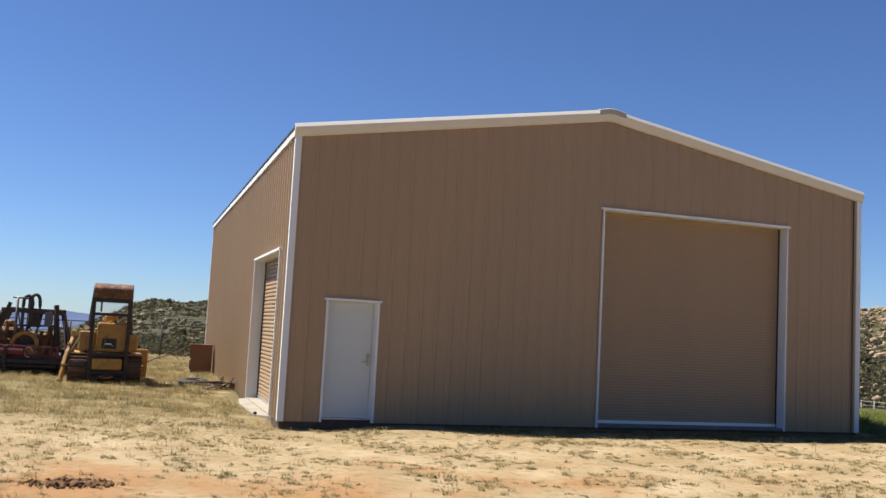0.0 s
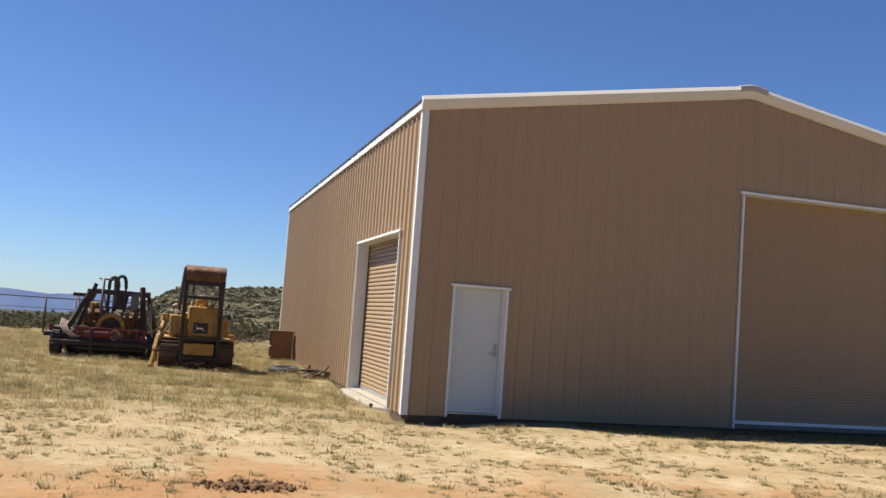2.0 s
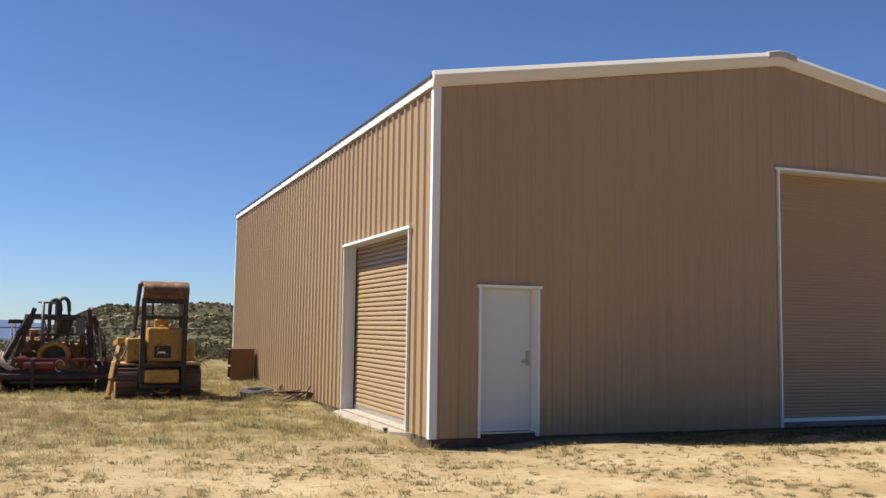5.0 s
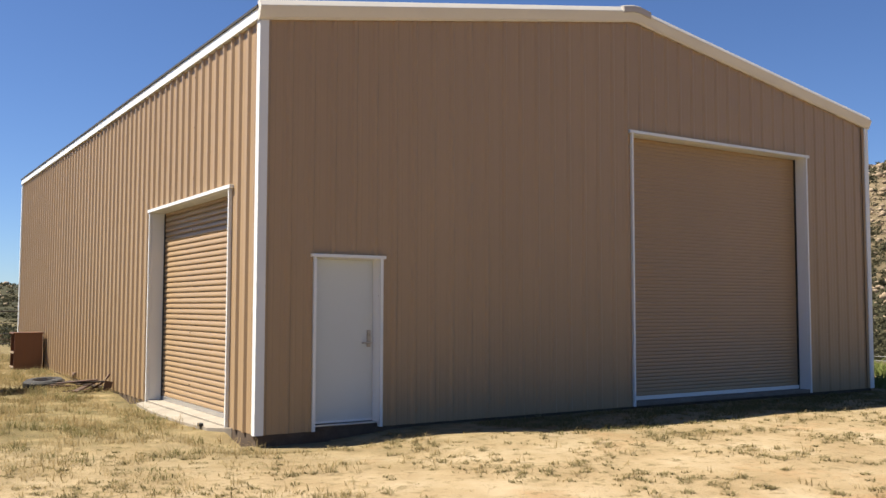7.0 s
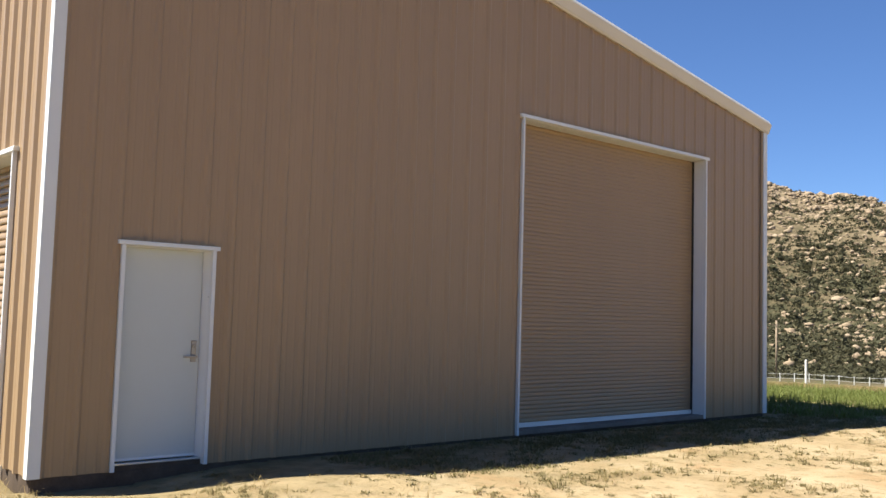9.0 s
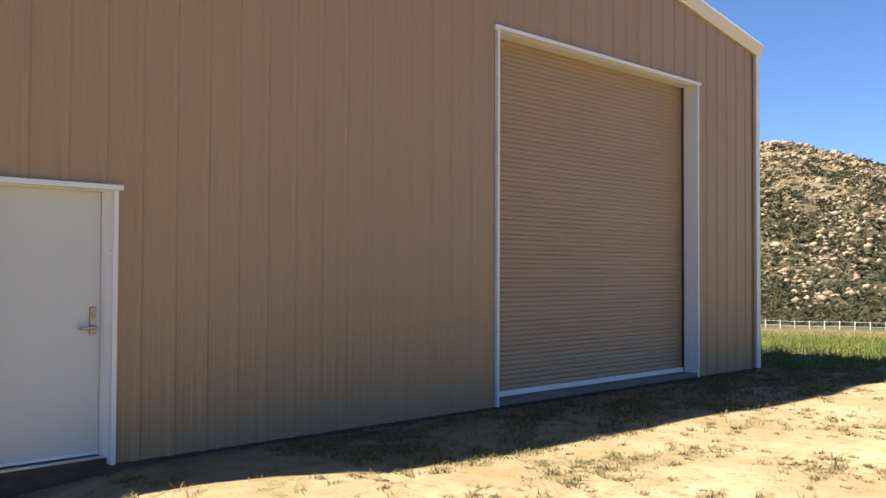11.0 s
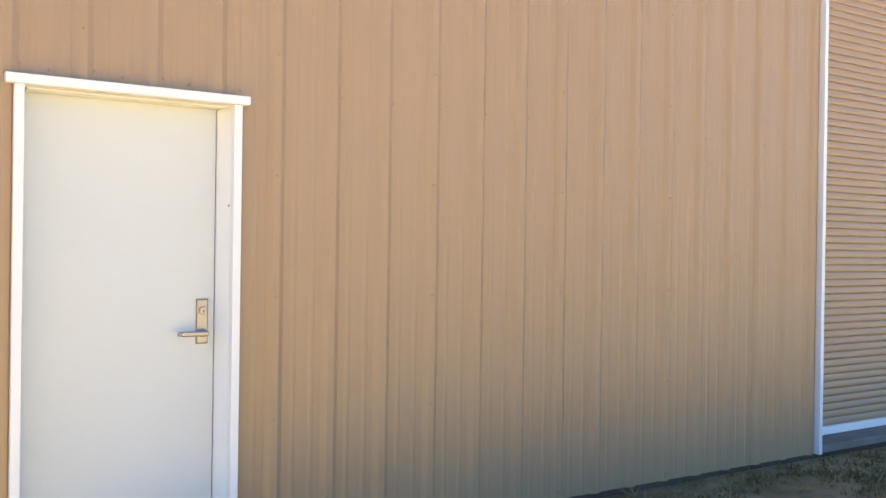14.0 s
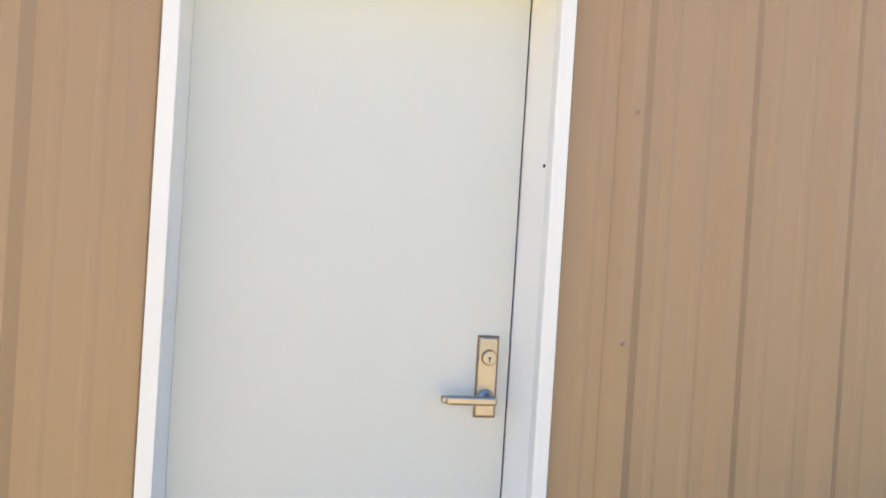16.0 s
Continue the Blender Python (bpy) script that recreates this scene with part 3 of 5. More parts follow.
# roll-up doors
def slat_mesh(width, place_axis, bulge, pitch):
    """One curved slat, hooked at its lower edge."""
    prof = [(0.0, 0.0), (0.008, 0.003), (0.0115, 0.010), (0.0125, 0.026), (0.0105, 0.046), (0.006, 0.063), (0.0015, 0.0725), (-0.002, 0.075)]
    bm = bmesh.new()
    prof = [(o * bulge, z * pitch / 0.075) for o, z in prof]
    ra = [bm.verts.new(place_axis(0.0, o, z)) for o, z in prof]
    rb = [bm.verts.new(place_axis(width, o, z)) for o, z in prof]
    for k in range(len(prof) - 1):
        bm.faces.new((ra[k], rb[k], rb[k + 1], ra[k + 1])).smooth = True
    return bm


def rollup(name, u0, u1, head, depth, place, foot, label, step):
    door = thing(name, pose(0, 0, 0), label, "roll-up door", kind="structure")
    opening_trim(door, u0, u1, head, depth, place, face=0.036, over=0.05, cap=0.042)
    ua, ub = u0 + 0.03, u1 - 0.03

    def at(u, o, z):
        return place(u + ua, o - depth + 0.01, z)
    pitch = 0.0585 if step else 0.0845
    n = int((head - foot - 0.085) / pitch)
    first = part("slat", slat_mesh(ub - ua, at, 0.65 if step else 1.9, pitch), CURTAIN, door)
    first.location = (0, 0, foot + 0.066)
    for i in range(1, n + 1):
        again(first, door, pose(0, 0, foot + 0.066 + i * pitch))

    def slab(pname, a, b, oa, ob, za, zb, material, plabel=""):
        bm = bmesh.new()
        c = [bm.verts.new(place(u, o, z)) for u in (a, b) for o in (oa, ob) for z in (za, zb)]
        for f in ((0, 1, 3, 2), (4, 6, 7, 5), (0, 4, 5, 1), (2, 3, 7, 6), (0, 2, 6, 4), (1, 5, 7, 3)):
            bm.faces.new([c[k] for k in f])
        bmesh.ops.recalc_face_normals(bm, faces=bm.faces)
        bmesh.ops.bevel(bm, geom=bm.edges[:], offset=0.003, segments=1, affect="EDGES")
        return part(pname, bm, material, door, plabel)
    slab("bottom_bar", ua, ub, -depth + 0.005, -depth + 0.045, foot + 0.004, foot + 0.066, PALE if step else ALUM, "pale bottom bar" if step else "dull aluminium bottom bar")
    for a, b in ((u0 + 0.013, u0 + 0.03), (u1 - 0.03, u1 - 0.013)):
        slab("guide_rail", a, b, -depth - 0.02, -depth + 0.05, foot, head - 0.013, SEALER)
    slab("hood", u0 + 0.03, u1 - 0.03, -depth - 0.25, -depth - 0.012, head - 0.3, head + 0.25, SEALER)
    slab("sill", u0 + 0.013, u1 - 0.013, -depth - 0.1, 0.03, 0.002, foot, SILL if step else CONCRETE, "grey concrete sill")
    return door


rollup("door_2", ROLL[0], ROLL[1], ROLL[2], 0.235, on_front, 0.06, "closed tan roll-up door with white trim in the gable wall", True)
rollup("door_3", SIDE[0], SIDE[1], SIDE[2], 0.245, on_left, 0.02, "closed tan roll-up door with white trim in the sunlit side wall", False)
apron_bm = bmesh.new()
outline = [(0.0, 4.86), (-0.20, 4.7), (-0.30, 3.6), (-0.30, 2.0), (-0.22, 1.15), (-0.05, 0.9), (0.0, 0.84)]
apron_low = [apron_bm.verts.new((x, y, -0.3)) for x, y in outline]
apron_top = [apron_bm.verts.new((x, y, -0.002 + 0.06 * x)) for x, y in outline]
for k in range(7):
    apron_bm.faces.new((apron_low[k], apron_low[(k + 1) % 7], apron_top[(k + 1) % 7], apron_top[k]))
apron_bm.faces.new(apron_low)
apron_bm.faces.new(apron_top)
bmesh.ops.recalc_face_normals(apron_bm, faces=apron_bm.faces)
apron = tagged(link_mesh("apron", apron_bm, CONCRETE), "worn concrete apron before the side roll-up door", "apron", kind="structure")

# sheet screws of the gable wall
screw_bm = bmesh.new()
add_lathe(screw_bm, [(0.0005, 0.0), (0.008, 0.0), (0.008, 0.002), (0.005, 0.003), (0.0045, 0.007), (0.0005, 0.008)], pose(0, 0, 0, 90), 8)
screw = part("screw", screw_bm, SCREW, wall_front)
screw.location = (1.961, -0.001, 2.276)
for k in range(-6, 35):
    x = 1.961 + k * PITCH
    if k and 0.15 < x < W - 0.15 and not ROLL[0] - 0.06 < x < ROLL[1] + 0.06:
        again(screw, wall_front, pose(x, -0.001, 2.276))
for x in (0.86, 1.17, 1.47, 1.72):
    again(screw, wall_front, pose(x, -0.001, 2.262))
for k in range(0, 12):
    x = lap0 + k * LAP
    for j in range(0, 10):
        z = 0.052 + 0.6015 * j
        if z < rake_z(x) - 0.3 and not (ROLL[0] - 0.06 < x < ROLL[1] + 0.06 and z < ROLL[2] + 0.1) and not (MAN[0] - 0.06 < x < MAN[1] + 0.06 and z < MAN[2] + 0.1):
            again(screw, wall_front, pose(x, -0.0215, z))

# ---- crawler tractor ----
def ground_z(x, y):
    return float(height(x, y))


tx, ty = -3.16, 7.62
tractor = thing("crawler_tractor", pose(tx, ty, ground_z(tx, ty) - 0.02, 0, 0, 1.5), "old yellow crawler tractor with rusty canopy, parked in dry grass", "tractor")


def rounded_loop(y0, y1, z0, z1, r, n=6):
    """A long rounded outline in the y-z plane."""
    out = []
    for cy, cz, a0 in ((y1 - r, z1 - r, 0), (y0 + r, z1 - r, 90), (y0 + r, z0 + r, 180), (y1 - r, z0 + r, 270)):
        out += [(cy + r * math.cos(radians(a0 + 90 * k / n)), cz + r * math.sin(radians(a0 + 90 * k / n))) for k in range(n + 1)]
    return out


def track_assembly(x0, x1):
    body = bmesh.new()
    loop = rounded_loop(0.06, 2.0, 0.06, 0.64, 0.28)
    a, b = [[body.verts.new((x, y, z)) for y, z in loop] for x in (x0 + 0.04, x1 - 0.04)]
    for k in range(len(loop)):
        body.faces.new((a[k], a[(k + 1) % len(loop)], b[(k + 1) % len(loop)], b[k]))
    body.faces.new(a)
    body.faces.new(b[::-1])
    bmesh.ops.recalc_face_normals(body, faces=body.faces)
    track = part("track", body, TRACK, tractor, "rusty steel crawler track")
    pts = [Vector((0, y, z)) for y, z in rounded_loop(0.03, 2.03, 0.03, 0.67, 0.31, 8)]
    total = [(p, q) for p, q in zip(pts, pts[1:] + pts[:1]) if (q - p).length > 1e-4]
    run = sum((q - p).length for p, q in total)
    n, first, s0 = 34, None, 0.0
    for i in range(n):
        want, s = run * i / n, 0.0
        for p, q in total:
            d = (q - p).length
            if s + d >= want:
                at = p + (q - p) * ((want - s) / d)
                way = (q - p).normalized()
                break
            s += d
        m = Matrix.Translation(((x0 + x1) / 2, at.y, at.z)) @ Matrix.Rotation(math.atan2(way.z, way.y), 4, "X")
        if first is None:
            w = (x1 - x0) / 2
            bm = add_box(box(-w, w, -0.065, 0.065, -0.018, 0.012, 0.004), -w, w, -0.03, -0.012, -0.055, -0.018, 0.003)
            first = part("track_shoe", bm, TRACK, track)
            first.matrix_local = m
        else:
            again(first, track, m)
    for y in (0.36, 1.7):
        part("sprocket", add_lathe(bmesh.new(), [(0.03, -0.03), (0.26, -0.03), (0.26, 0.03), (0.03, 0.05)], Matrix.Translation((x0 + 0.03 if x0 < 0 else x1 - 0.03, y, 0.35)) @ pose(0, 0, 0, 0, 90), 18), YELLOW, track)


track_assembly(-0.84, -0.42)
track_assembly(0.45, 0.86)
part("fuel_tank", box(-0.24, 0.47, 0.12, 0.62, 0.76, 1.49, 0.05), YELLOW, tractor, "faded yellow rear fuel tank")
part("tank_cap", add_lathe(bmesh.new(), [(0.001, 0), (0.06, 0), (0.06, 0.05), (0.001, 0.06)], pose(0.05, 0.3, 1.48), 14), YELLOW, tractor)
part("battery_box", box(-0.64, -0.26, 0.24, 0.9, 0.77, 1.26, 0.035), YELLOW, tractor)
part("tool_box", box(0.485, 0.74, 0.2, 0.9, 0.78, 1.2, 0.035), YELLOW, tractor)
part("hitch_box", box(-0.30, 0.40, -0.06, 0.3, 0.34, 0.62, 0.03), YELLOW, tractor, "yellow transmission cover")
part("rear_frame", add_box(box(-0.40, 0.46, 0.05, 1.9, 0.16, 0.36, 0.02), -0.34, 0.44, 0.32, 1.0, 0.36, 0.765, 0.02), TRACK, tractor)
part("drawbar", add_box(box(-0.36, 0.44, -0.12, 0.05, 0.24, 0.31, 0.01), -0.02, 0.12, -0.28, 0.05, 0.2, 0.25, 0.01), BLACK, tractor)
part("engine_hood", box(-0.27, 0.40, 1.05, 2.3, 0.75, 1.32, 0.06), YELLOW, tractor)
part("dashboard", box(-0.22, 0.36, 0.95, 1.06, 1.0, 1.5, 0.03), YELLOW, tractor)
part("floor_plate", box(-0.5, 0.6, 0.6, 1.1, 0.72, 0.755), TRACK, tractor)
part("seat", add_box(box(-0.1, 0.3, 0.58, 0.95, 1.05, 1.2, 0.04), -0.08, 0.22, 0.56, 0.66, 1.2, 1.68, 0.05), YELLOW, tractor, "worn yellow seat")
part("lever", pipe([(0.36, 0.9, 1.1), (0.35, 0.85, 1.45), (0.42, 0.82, 1.68)], 0.022), YELLOW, tractor)
part("lever", pipe([(0.28, 0.9, 1.1), (0.26, 0.86, 1.4), (0.33, 0.82, 1.62)], 0.018), YELLOW, tractor)
part("exhaust", pipe([(-0.1, 1.8, 1.3), (-0.1, 1.8, 1.62)], 0.04), RUSTY, tractor)
badge = part("badge", box(-0.105, 0.235, 0.112, 0.119, 0.86, 1.11, 0.002), SEALER, tractor, "black badge with a pale figure")
fig = bmesh.new()
add_box(fig, -0.03, 0.12, 0.107, 0.1115, 0.955, 0.99, 0.0, None)
add_bar(fig, (0.115, 0.1085, 0.965), (0.175, 0.1085, 0.915), 0.022, 0.004)
add_bar(fig, (0.09, 0.1085, 0.96), (0.13, 0.1085, 0.905), 0.018, 0.004)
add_bar(fig, (-0.02, 0.1085, 0.975), (-0.045, 0.1085, 1.045), 0.028, 0.004)
add_bar(fig, (-0.02, 0.1085, 0.96), (-0.065, 0.1085, 0.905), 0.02, 0.004)
add_bar(fig, (-0.055, 0.1085, 1.045), (-0.01, 0.1085, 1.075), 0.018, 0.004)
part("badge_figure", fig, PALE, badge)
canopy_bm = bmesh.new()
prof = [(1.45, 2.42), (0.9, 2.46), (0.30, 2.465), (0.08, 2.44), (-0.05, 2.38), (-0.10, 2.30), (-0.09, 2.22), (-0.04, 2.12), (0.03, 2.03)]
inner = [(y + 0.012, z - 0.03) for y, z in prof]
rows = [[canopy_bm.verts.new((x, y, z)) for y, z in prof + inner[::-1]] for x in (-0.38, -0.36, 0.08, 0.52, 0.54)]
for a, b in zip(rows, rows[1:]):
    for k in range(len(a)):
        canopy_bm.faces.new((a[k], a[(k + 1) % len(a)], b[(k + 1) % len(a)], b[k])).smooth = True
canopy_bm.faces.new(rows[0])
canopy_bm.faces.new(rows[-1][::-1])
bmesh.ops.recalc_face_normals(canopy_bm, faces=canopy_bm.faces)
canopy = part("canopy", canopy_bm, CANOPY, tractor, "rounded rusty steel canopy")
# Added black strip: paints the shaded lower band of the canopy.
part("canopy_visor", box(-0.385, 0.545, -0.03, 0.0, 1.99, 2.13, 0.006), BLACK, canopy, "black strip standing in for the shade low on the canopy")
part("canopy_seam", box(0.07, 0.09, -0.082, -0.068, 2.06, 2.30, 0.003), BLACK, canopy)
for x, lean in ((-0.355, -0.14), (0.485, 0.12)):
    part("rear_post", add_bar(bmesh.new(), (x, 0.0, 0.12), (x, 0.0, 2.10), 0.095, 0.09, 0.008), BLACK, tractor)
    part("front_post", add_bar(bmesh.new(), (x + lean, 1.25, 0.8), (x, 1.1, 2.43), 0.07, 0.07, 0.006), BLACK, tractor)
    part("side_brace", add_bar(bmesh.new(), (x, 0.0, 1.35), (x + lean * 0.6, 1.22, 1.32), 0.05, 0.05), BLACK, tractor)
part("cross_bar", add_bar(bmesh.new(), (-0.31, 0.0, 1.70), (0.45, 0.0, 1.70), 0.07, 0.07, 0.006), BLACK, tractor)
part("cross_bar", add_bar(bmesh.new(), (-0.31, 0.0, 0.72), (0.45, 0.0, 0.72), 0.08, 0.08, 0.006), BLACK, tractor)
part("screen_bar", add_bar(bmesh.new(), (-0.18, 0.0, 1.76), (-0.18, 0.0, 2.10), 0.04, 0.04), BLACK, tractor)
screen = bmesh.new()
for i in range(-6, 20):
    for s in (1, -1):
        x0, z0 = -0.31 + i * 0.07, 1.73 if s > 0 else 2.065
        ends = []
        for t in np.linspace(0, 1, 15):
            x, z = x0 + 0.4 * t, z0 + s * 0.335 * t
            if -0.305 < x < 0.44:
                ends.append((x, 0.01 * s, z))
        if len(ends) > 1:
            add_pipe(screen, [ends[0], ends[-1]], 0.0035, 4)
part("wire_screen", screen, GALV, tractor, "diamond wire mesh screen")
arm = bmesh.new()
add_bar(arm, (-0.74, 0.55, 1.20), (-0.86, 0.25, 0.72), 0.085, 0.13, 0.015)
add_bar(arm, (-0.86, 0.25, 0.76), (-0.93, 0.08, 0.40), 0.10, 0.15, 0.02)
add_bar(arm, (-0.92, 0.1, 0.44), (-0.99, -0.02, 0.05), 0.075, 0.11, 0.015)
add_bar(arm, (-0.74, 0.5, 1.20), (-0.80, 1.6, 1.12), 0.09, 0.12, 0.015)
add_box(arm, -0.82, -0.70, 0.42, 0.66, 1.12, 1.27, 0.02)
part("arm_pin", pipe([(-0.95, 0.05, 0.42), (-0.78, 0.1, 0.42)], 0.04), RUSTY, tractor)
part("arm_foot", box(-1.06, -0.92, -0.12, 0.1, 0.02, 0.1, 0.02), RUSTY, tractor)
part("hydraulic_hose", pipe([(-0.62, 0.3, 1.1), (-0.70, 0.1, 0.95), (-0.80, 0.05, 0.75), (-0.86, 0.12, 0.5)], 0.016), BLACK, tractor)
part("track_guard", box(-0.86, -0.40, 0.15, 1.6, 0.70, 0.735, 0.008), YELLOW, tractor)
part("track_guard", box(0.43, 0.87, 0.15, 1.6, 0.70, 0.735, 0.008), YELLOW, tractor)
part("rear_guard", add_box(box(-0.40, 0.50, -0.02, 0.03, 0.10, 0.20, 0.008), -0.40, -0.34, -0.05, 0.12, 0.20, 0.72, 0.01), BLACK, tractor)
part("tow_hook", pipe([(-0.1, -0.1, 0.2), (0.0, -0.2, 0.16), (0.12, -0.2, 0.16), (0.2, -0.1, 0.2)], 0.025), RUSTY, tractor)
part("lift_arm", arm, YELLOW, tractor, "scuffed yellow lift arm")
part("ram", pipe([(-0.86, 0.25, 0.95), (-0.72, 0.9, 0.6)], 0.04), RUSTY, tractor)
part("light", add_lathe(bmesh.new(), [(0.001, 0), (0.05, 0), (0.06, 0.06), (0.001, 0.06)], pose(-0.5, 0.9, 1.34, 90), 12), PALE, tractor)
part("dozer_blade", box(-1.05, 1.1, 2.5, 2.62, 0.03, 0.8, 0.04), YELLOW, tractor)
part("push_arm", add_bar(bmesh.new(), (0.93, 0.9, 0.35), (0.93, 2.52, 0.3), 0.1, 0.12, 0.01), YELLOW, tractor)

DARKHOSE = painted("black_hose_rubber", (0.045, 0.042, 0.04), 0.7, vary=0.2)
# ---- rig on its trailer ----
rx, ry = -5.40, 10.0
rig = thing("drilling_rig_trailer", pose(rx, ry, ground_z(rx, ry) - 0.02, 0, 0, -2), "old rig with yellow engine and black steel gantry on a trailer", "trailer")
deck_bm = bmesh.new()
for y in (0.0, 0.9, 1.8, 2.7):
    add_bar(deck_bm, (-1.2, y, 0.37), (1.32, y, 0.37), 0.12, 0.14, 0.01)
for x in (-1.15, -0.45, 0.5, 1.25):
    add_bar(deck_bm, (x, -0.05, 0.43), (x, 2.8, 0.43), 0.12, 0.1, 0.01)
part("chassis", deck_bm, RIGSTEEL, rig, "black steel chassis")
part("deck_plate", box(-1.2, 1.3, 0.05, 2.75, 0.485, 0.51), GREYST, rig)
part("rear_bumper", add_box(box(-1.22, 1.34, -0.16, -0.05, 0.3, 0.42, 0.015), -0.7, 1.0, -0.2, -0.12, 0.22, 0.27, 0.01), RIGSTEEL, rig)
# The second, lower box is added to fill in the shade under the rig.
part("frame_skirt", add_box(box(-0.88, 0.94, -0.04, 0.12, 0.30, 0.5, 0.02), -0.9, 1.0, 0.3, 1.3, 0.13, 0.36, 0.02), RIGSTEEL, rig)
part("axle", pipe([(-1.2, 0.5, 0.35), (1.25, 0.5, 0.35)], 0.06), RIGSTEEL, rig)
part("side_step", box(-1.42, -1.06, 0.0, 0.7, 0.49, 0.6, 0.02), RIGSTEEL, rig, "black side step")
part("fender", box(-1.32, -0.95, 0.1, 1.2, 0.62, 0.74, 0.04), RIGSTEEL, rig)
part("fender", box(1.0, 1.4, 0.1, 1.2, 0.6, 0.7, 0.04), RIGSTEEL, rig)
part("tail_lamp", add_lathe(bmesh.new(), [(0.001, 0), (0.06, 0), (0.07, 0.05), (0.001, 0.05)], pose(-1.24, 0.02, 0.72, 90), 12), RED, rig)


def tyre(parent, m, r=0.36, w=0.24, rim_label=""):
    prof = [(r * 0.58, -w / 2), (r * 0.9, -w / 2), (r, -w * 0.36), (r, w * 0.36), (r * 0.9, w / 2), (r * 0.58, w / 2)]
    t = part("wheel", add_lathe(bmesh.new(), prof, m, 28), RUBBER, parent, "dark worn tyre")
    part("rim", add_lathe(bmesh.new(), [(0.02, -w * 0.2), (r * 0.57, -w * 0.3), (r * 0.6, w * 0.42), (r * 0.5, w * 0.42), (r * 0.46, w * 0.1), (0.02, w * 0.15)], m, 20), GREYST, t, rim_label)
    tread = bmesh.new()
    for k in range(28):
        add_box(tread, -w * 0.36, w * 0.36, -0.022, 0.022, r - 0.005, r + 0.012, 0, m @ pose(0, 0, 0, 0, 90) @ pose(0, 0, 0, k * 360 / 28))
    part("tread", tread, RUBBER, t)
    return t


for x, y in ((-1.13, 0.28), (-0.72, 0.6), (1.2, 0.28), (0.8, 0.6), (-1.1, 2.3), (1.15, 2.3)):
    tyre(rig, pose(x, y, 0.35, 0, 90, 0))
for a, b, w in (((-0.98, 0.1, 0.5), (-0.42, 0.35, 1.72), 0.11), ((-0.74, 0.3, 0.5), (-0.32, 0.35, 1.88), 0.10), ((-0.90, 1.6, 0.5), (-0.40, 1.3, 1.75), 0.08),
                ((0.95, 0.1, 0.5), (0.82, 0.35, 1.86), 0.11), ((1.26, 0.3, 0.5), (1.0, 0.35, 1.62), 0.08), ((1.2, 1.6, 0.5), (0.9, 1.3, 1.75), 0.08)):
    part("gantry_leg", add_bar(bmesh.new(), a, b, w, w, 0.008), RIGSTEEL, rig)
for a, b, w in (((-0.52, 0.35, 1.68), (1.0, 0.35, 1.65), 0.11), ((-0.50, 1.3, 1.72), (0.98, 1.3, 1.70), 0.08), ((-0.36, 0.35, 1.72), (-0.36, 1.3, 1.72), 0.07), ((0.84, 0.35, 1.72), (0.84, 1.3, 1.72), 0.07),
                ((-0.85, 0.33, 1.57), (-0.38, 0.35, 1.57), 0.09), ((0.95, 0.35, 1.25), (1.12, 1.3, 1.25), 0.06), ((-0.30, 0.33, 1.28), (0.86, 0.33, 1.30), 0.05)):
    part("gantry_beam", add_bar(bmesh.new(), a, b, w, w, 0.008), RIGSTEEL, rig)
part("mast_pipe", pipe([(-0.14, 0.3, 0.6), (-0.14, 0.3, 2.02)], 0.035), GREYST, rig)
part("mast_handle", pipe([(-0.26, 0.3, 2.02), (0.14, 0.3, 2.0)], 0.024), GREYST, rig)
for x, top in ((0.10, 2.08), (0.28, 2.12)):
    pts = [(x - 0.11, 0.42, 1.2 + 0.2 * k) for k in range(4)] + [(x - 0.11 * math.cos(a), 0.42, top - 0.17 + 0.17 * math.sin(a)) for a in np.linspace(0.2, math.pi - 0.2, 8)] + [(x + 0.12, 0.42, 1.85 - 0.2 * k) for k in range(4)]
    part("hose_loop", pipe(pts, 0.045), DARKHOSE, rig, "looped grey hose")
part("pull_rod", pipe([(0.12, 0.5, 0.9), (0.12, 0.5, 2.1)], 0.03), RIGSTEEL, rig)
part("winch_block", box(0.22, 0.42, 0.4, 0.6, 1.25, 1.75, 0.03), RIGSTEEL, rig)
part("control_panel", box(0.56, 0.76, 0.28, 0.36, 1.28, 1.68, 0.015), GREYST, rig, "pale grey control panel")
engine = part("engine", add_box(box(-0.60, -0.18, 0.6, 1.5, 0.70, 1.22, 0.06), -0.5, -0.25, 0.7, 1.3, 1.2, 1.4, 0.05), GRIMY, rig, "grimy yellow engine block")
part("engine_side", add_box(box(0.30, 0.85, 0.55, 1.3, 0.70, 1.08, 0.05), -0.18, 0.35, 0.8, 1.5, 0.6, 1.1, 0.05), GRIMY, rig)
part("manifold", pipe([(-0.55, 0.58, 1.0), (-0.4, 0.52, 1.15), (-0.2, 0.55, 1.12), (0.0, 0.6, 1.2)], 0.05), RUSTY, engine)
part("air_filter", add_lathe(bmesh.new(), [(0.001, -0.12), (0.13, -0.12), (0.13, 0.12), (0.001, 0.12)], pose(-0.46, 0.5, 1.0, 90), 18), RUSTY, engine)
ring = [(0.30 + 0.06 * math.cos(a), 0.09 * math.sin(a)) for a in np.linspace(0, math.tau, 10, endpoint=False)]
part("fan_shroud", add_lathe(bmesh.new(), ring, pose(0.14, 0.16, 0.79, 90), 28), YELLOW, rig, "round yellow fan shroud")
part("fan_core", add_lathe(bmesh.new(), [(0.001, 0), (0.25, 0), (0.25, 0.05), (0.001, 0.05)], pose(0.14, 0.24, 0.79, 90), 20), RIGSTEEL, rig)
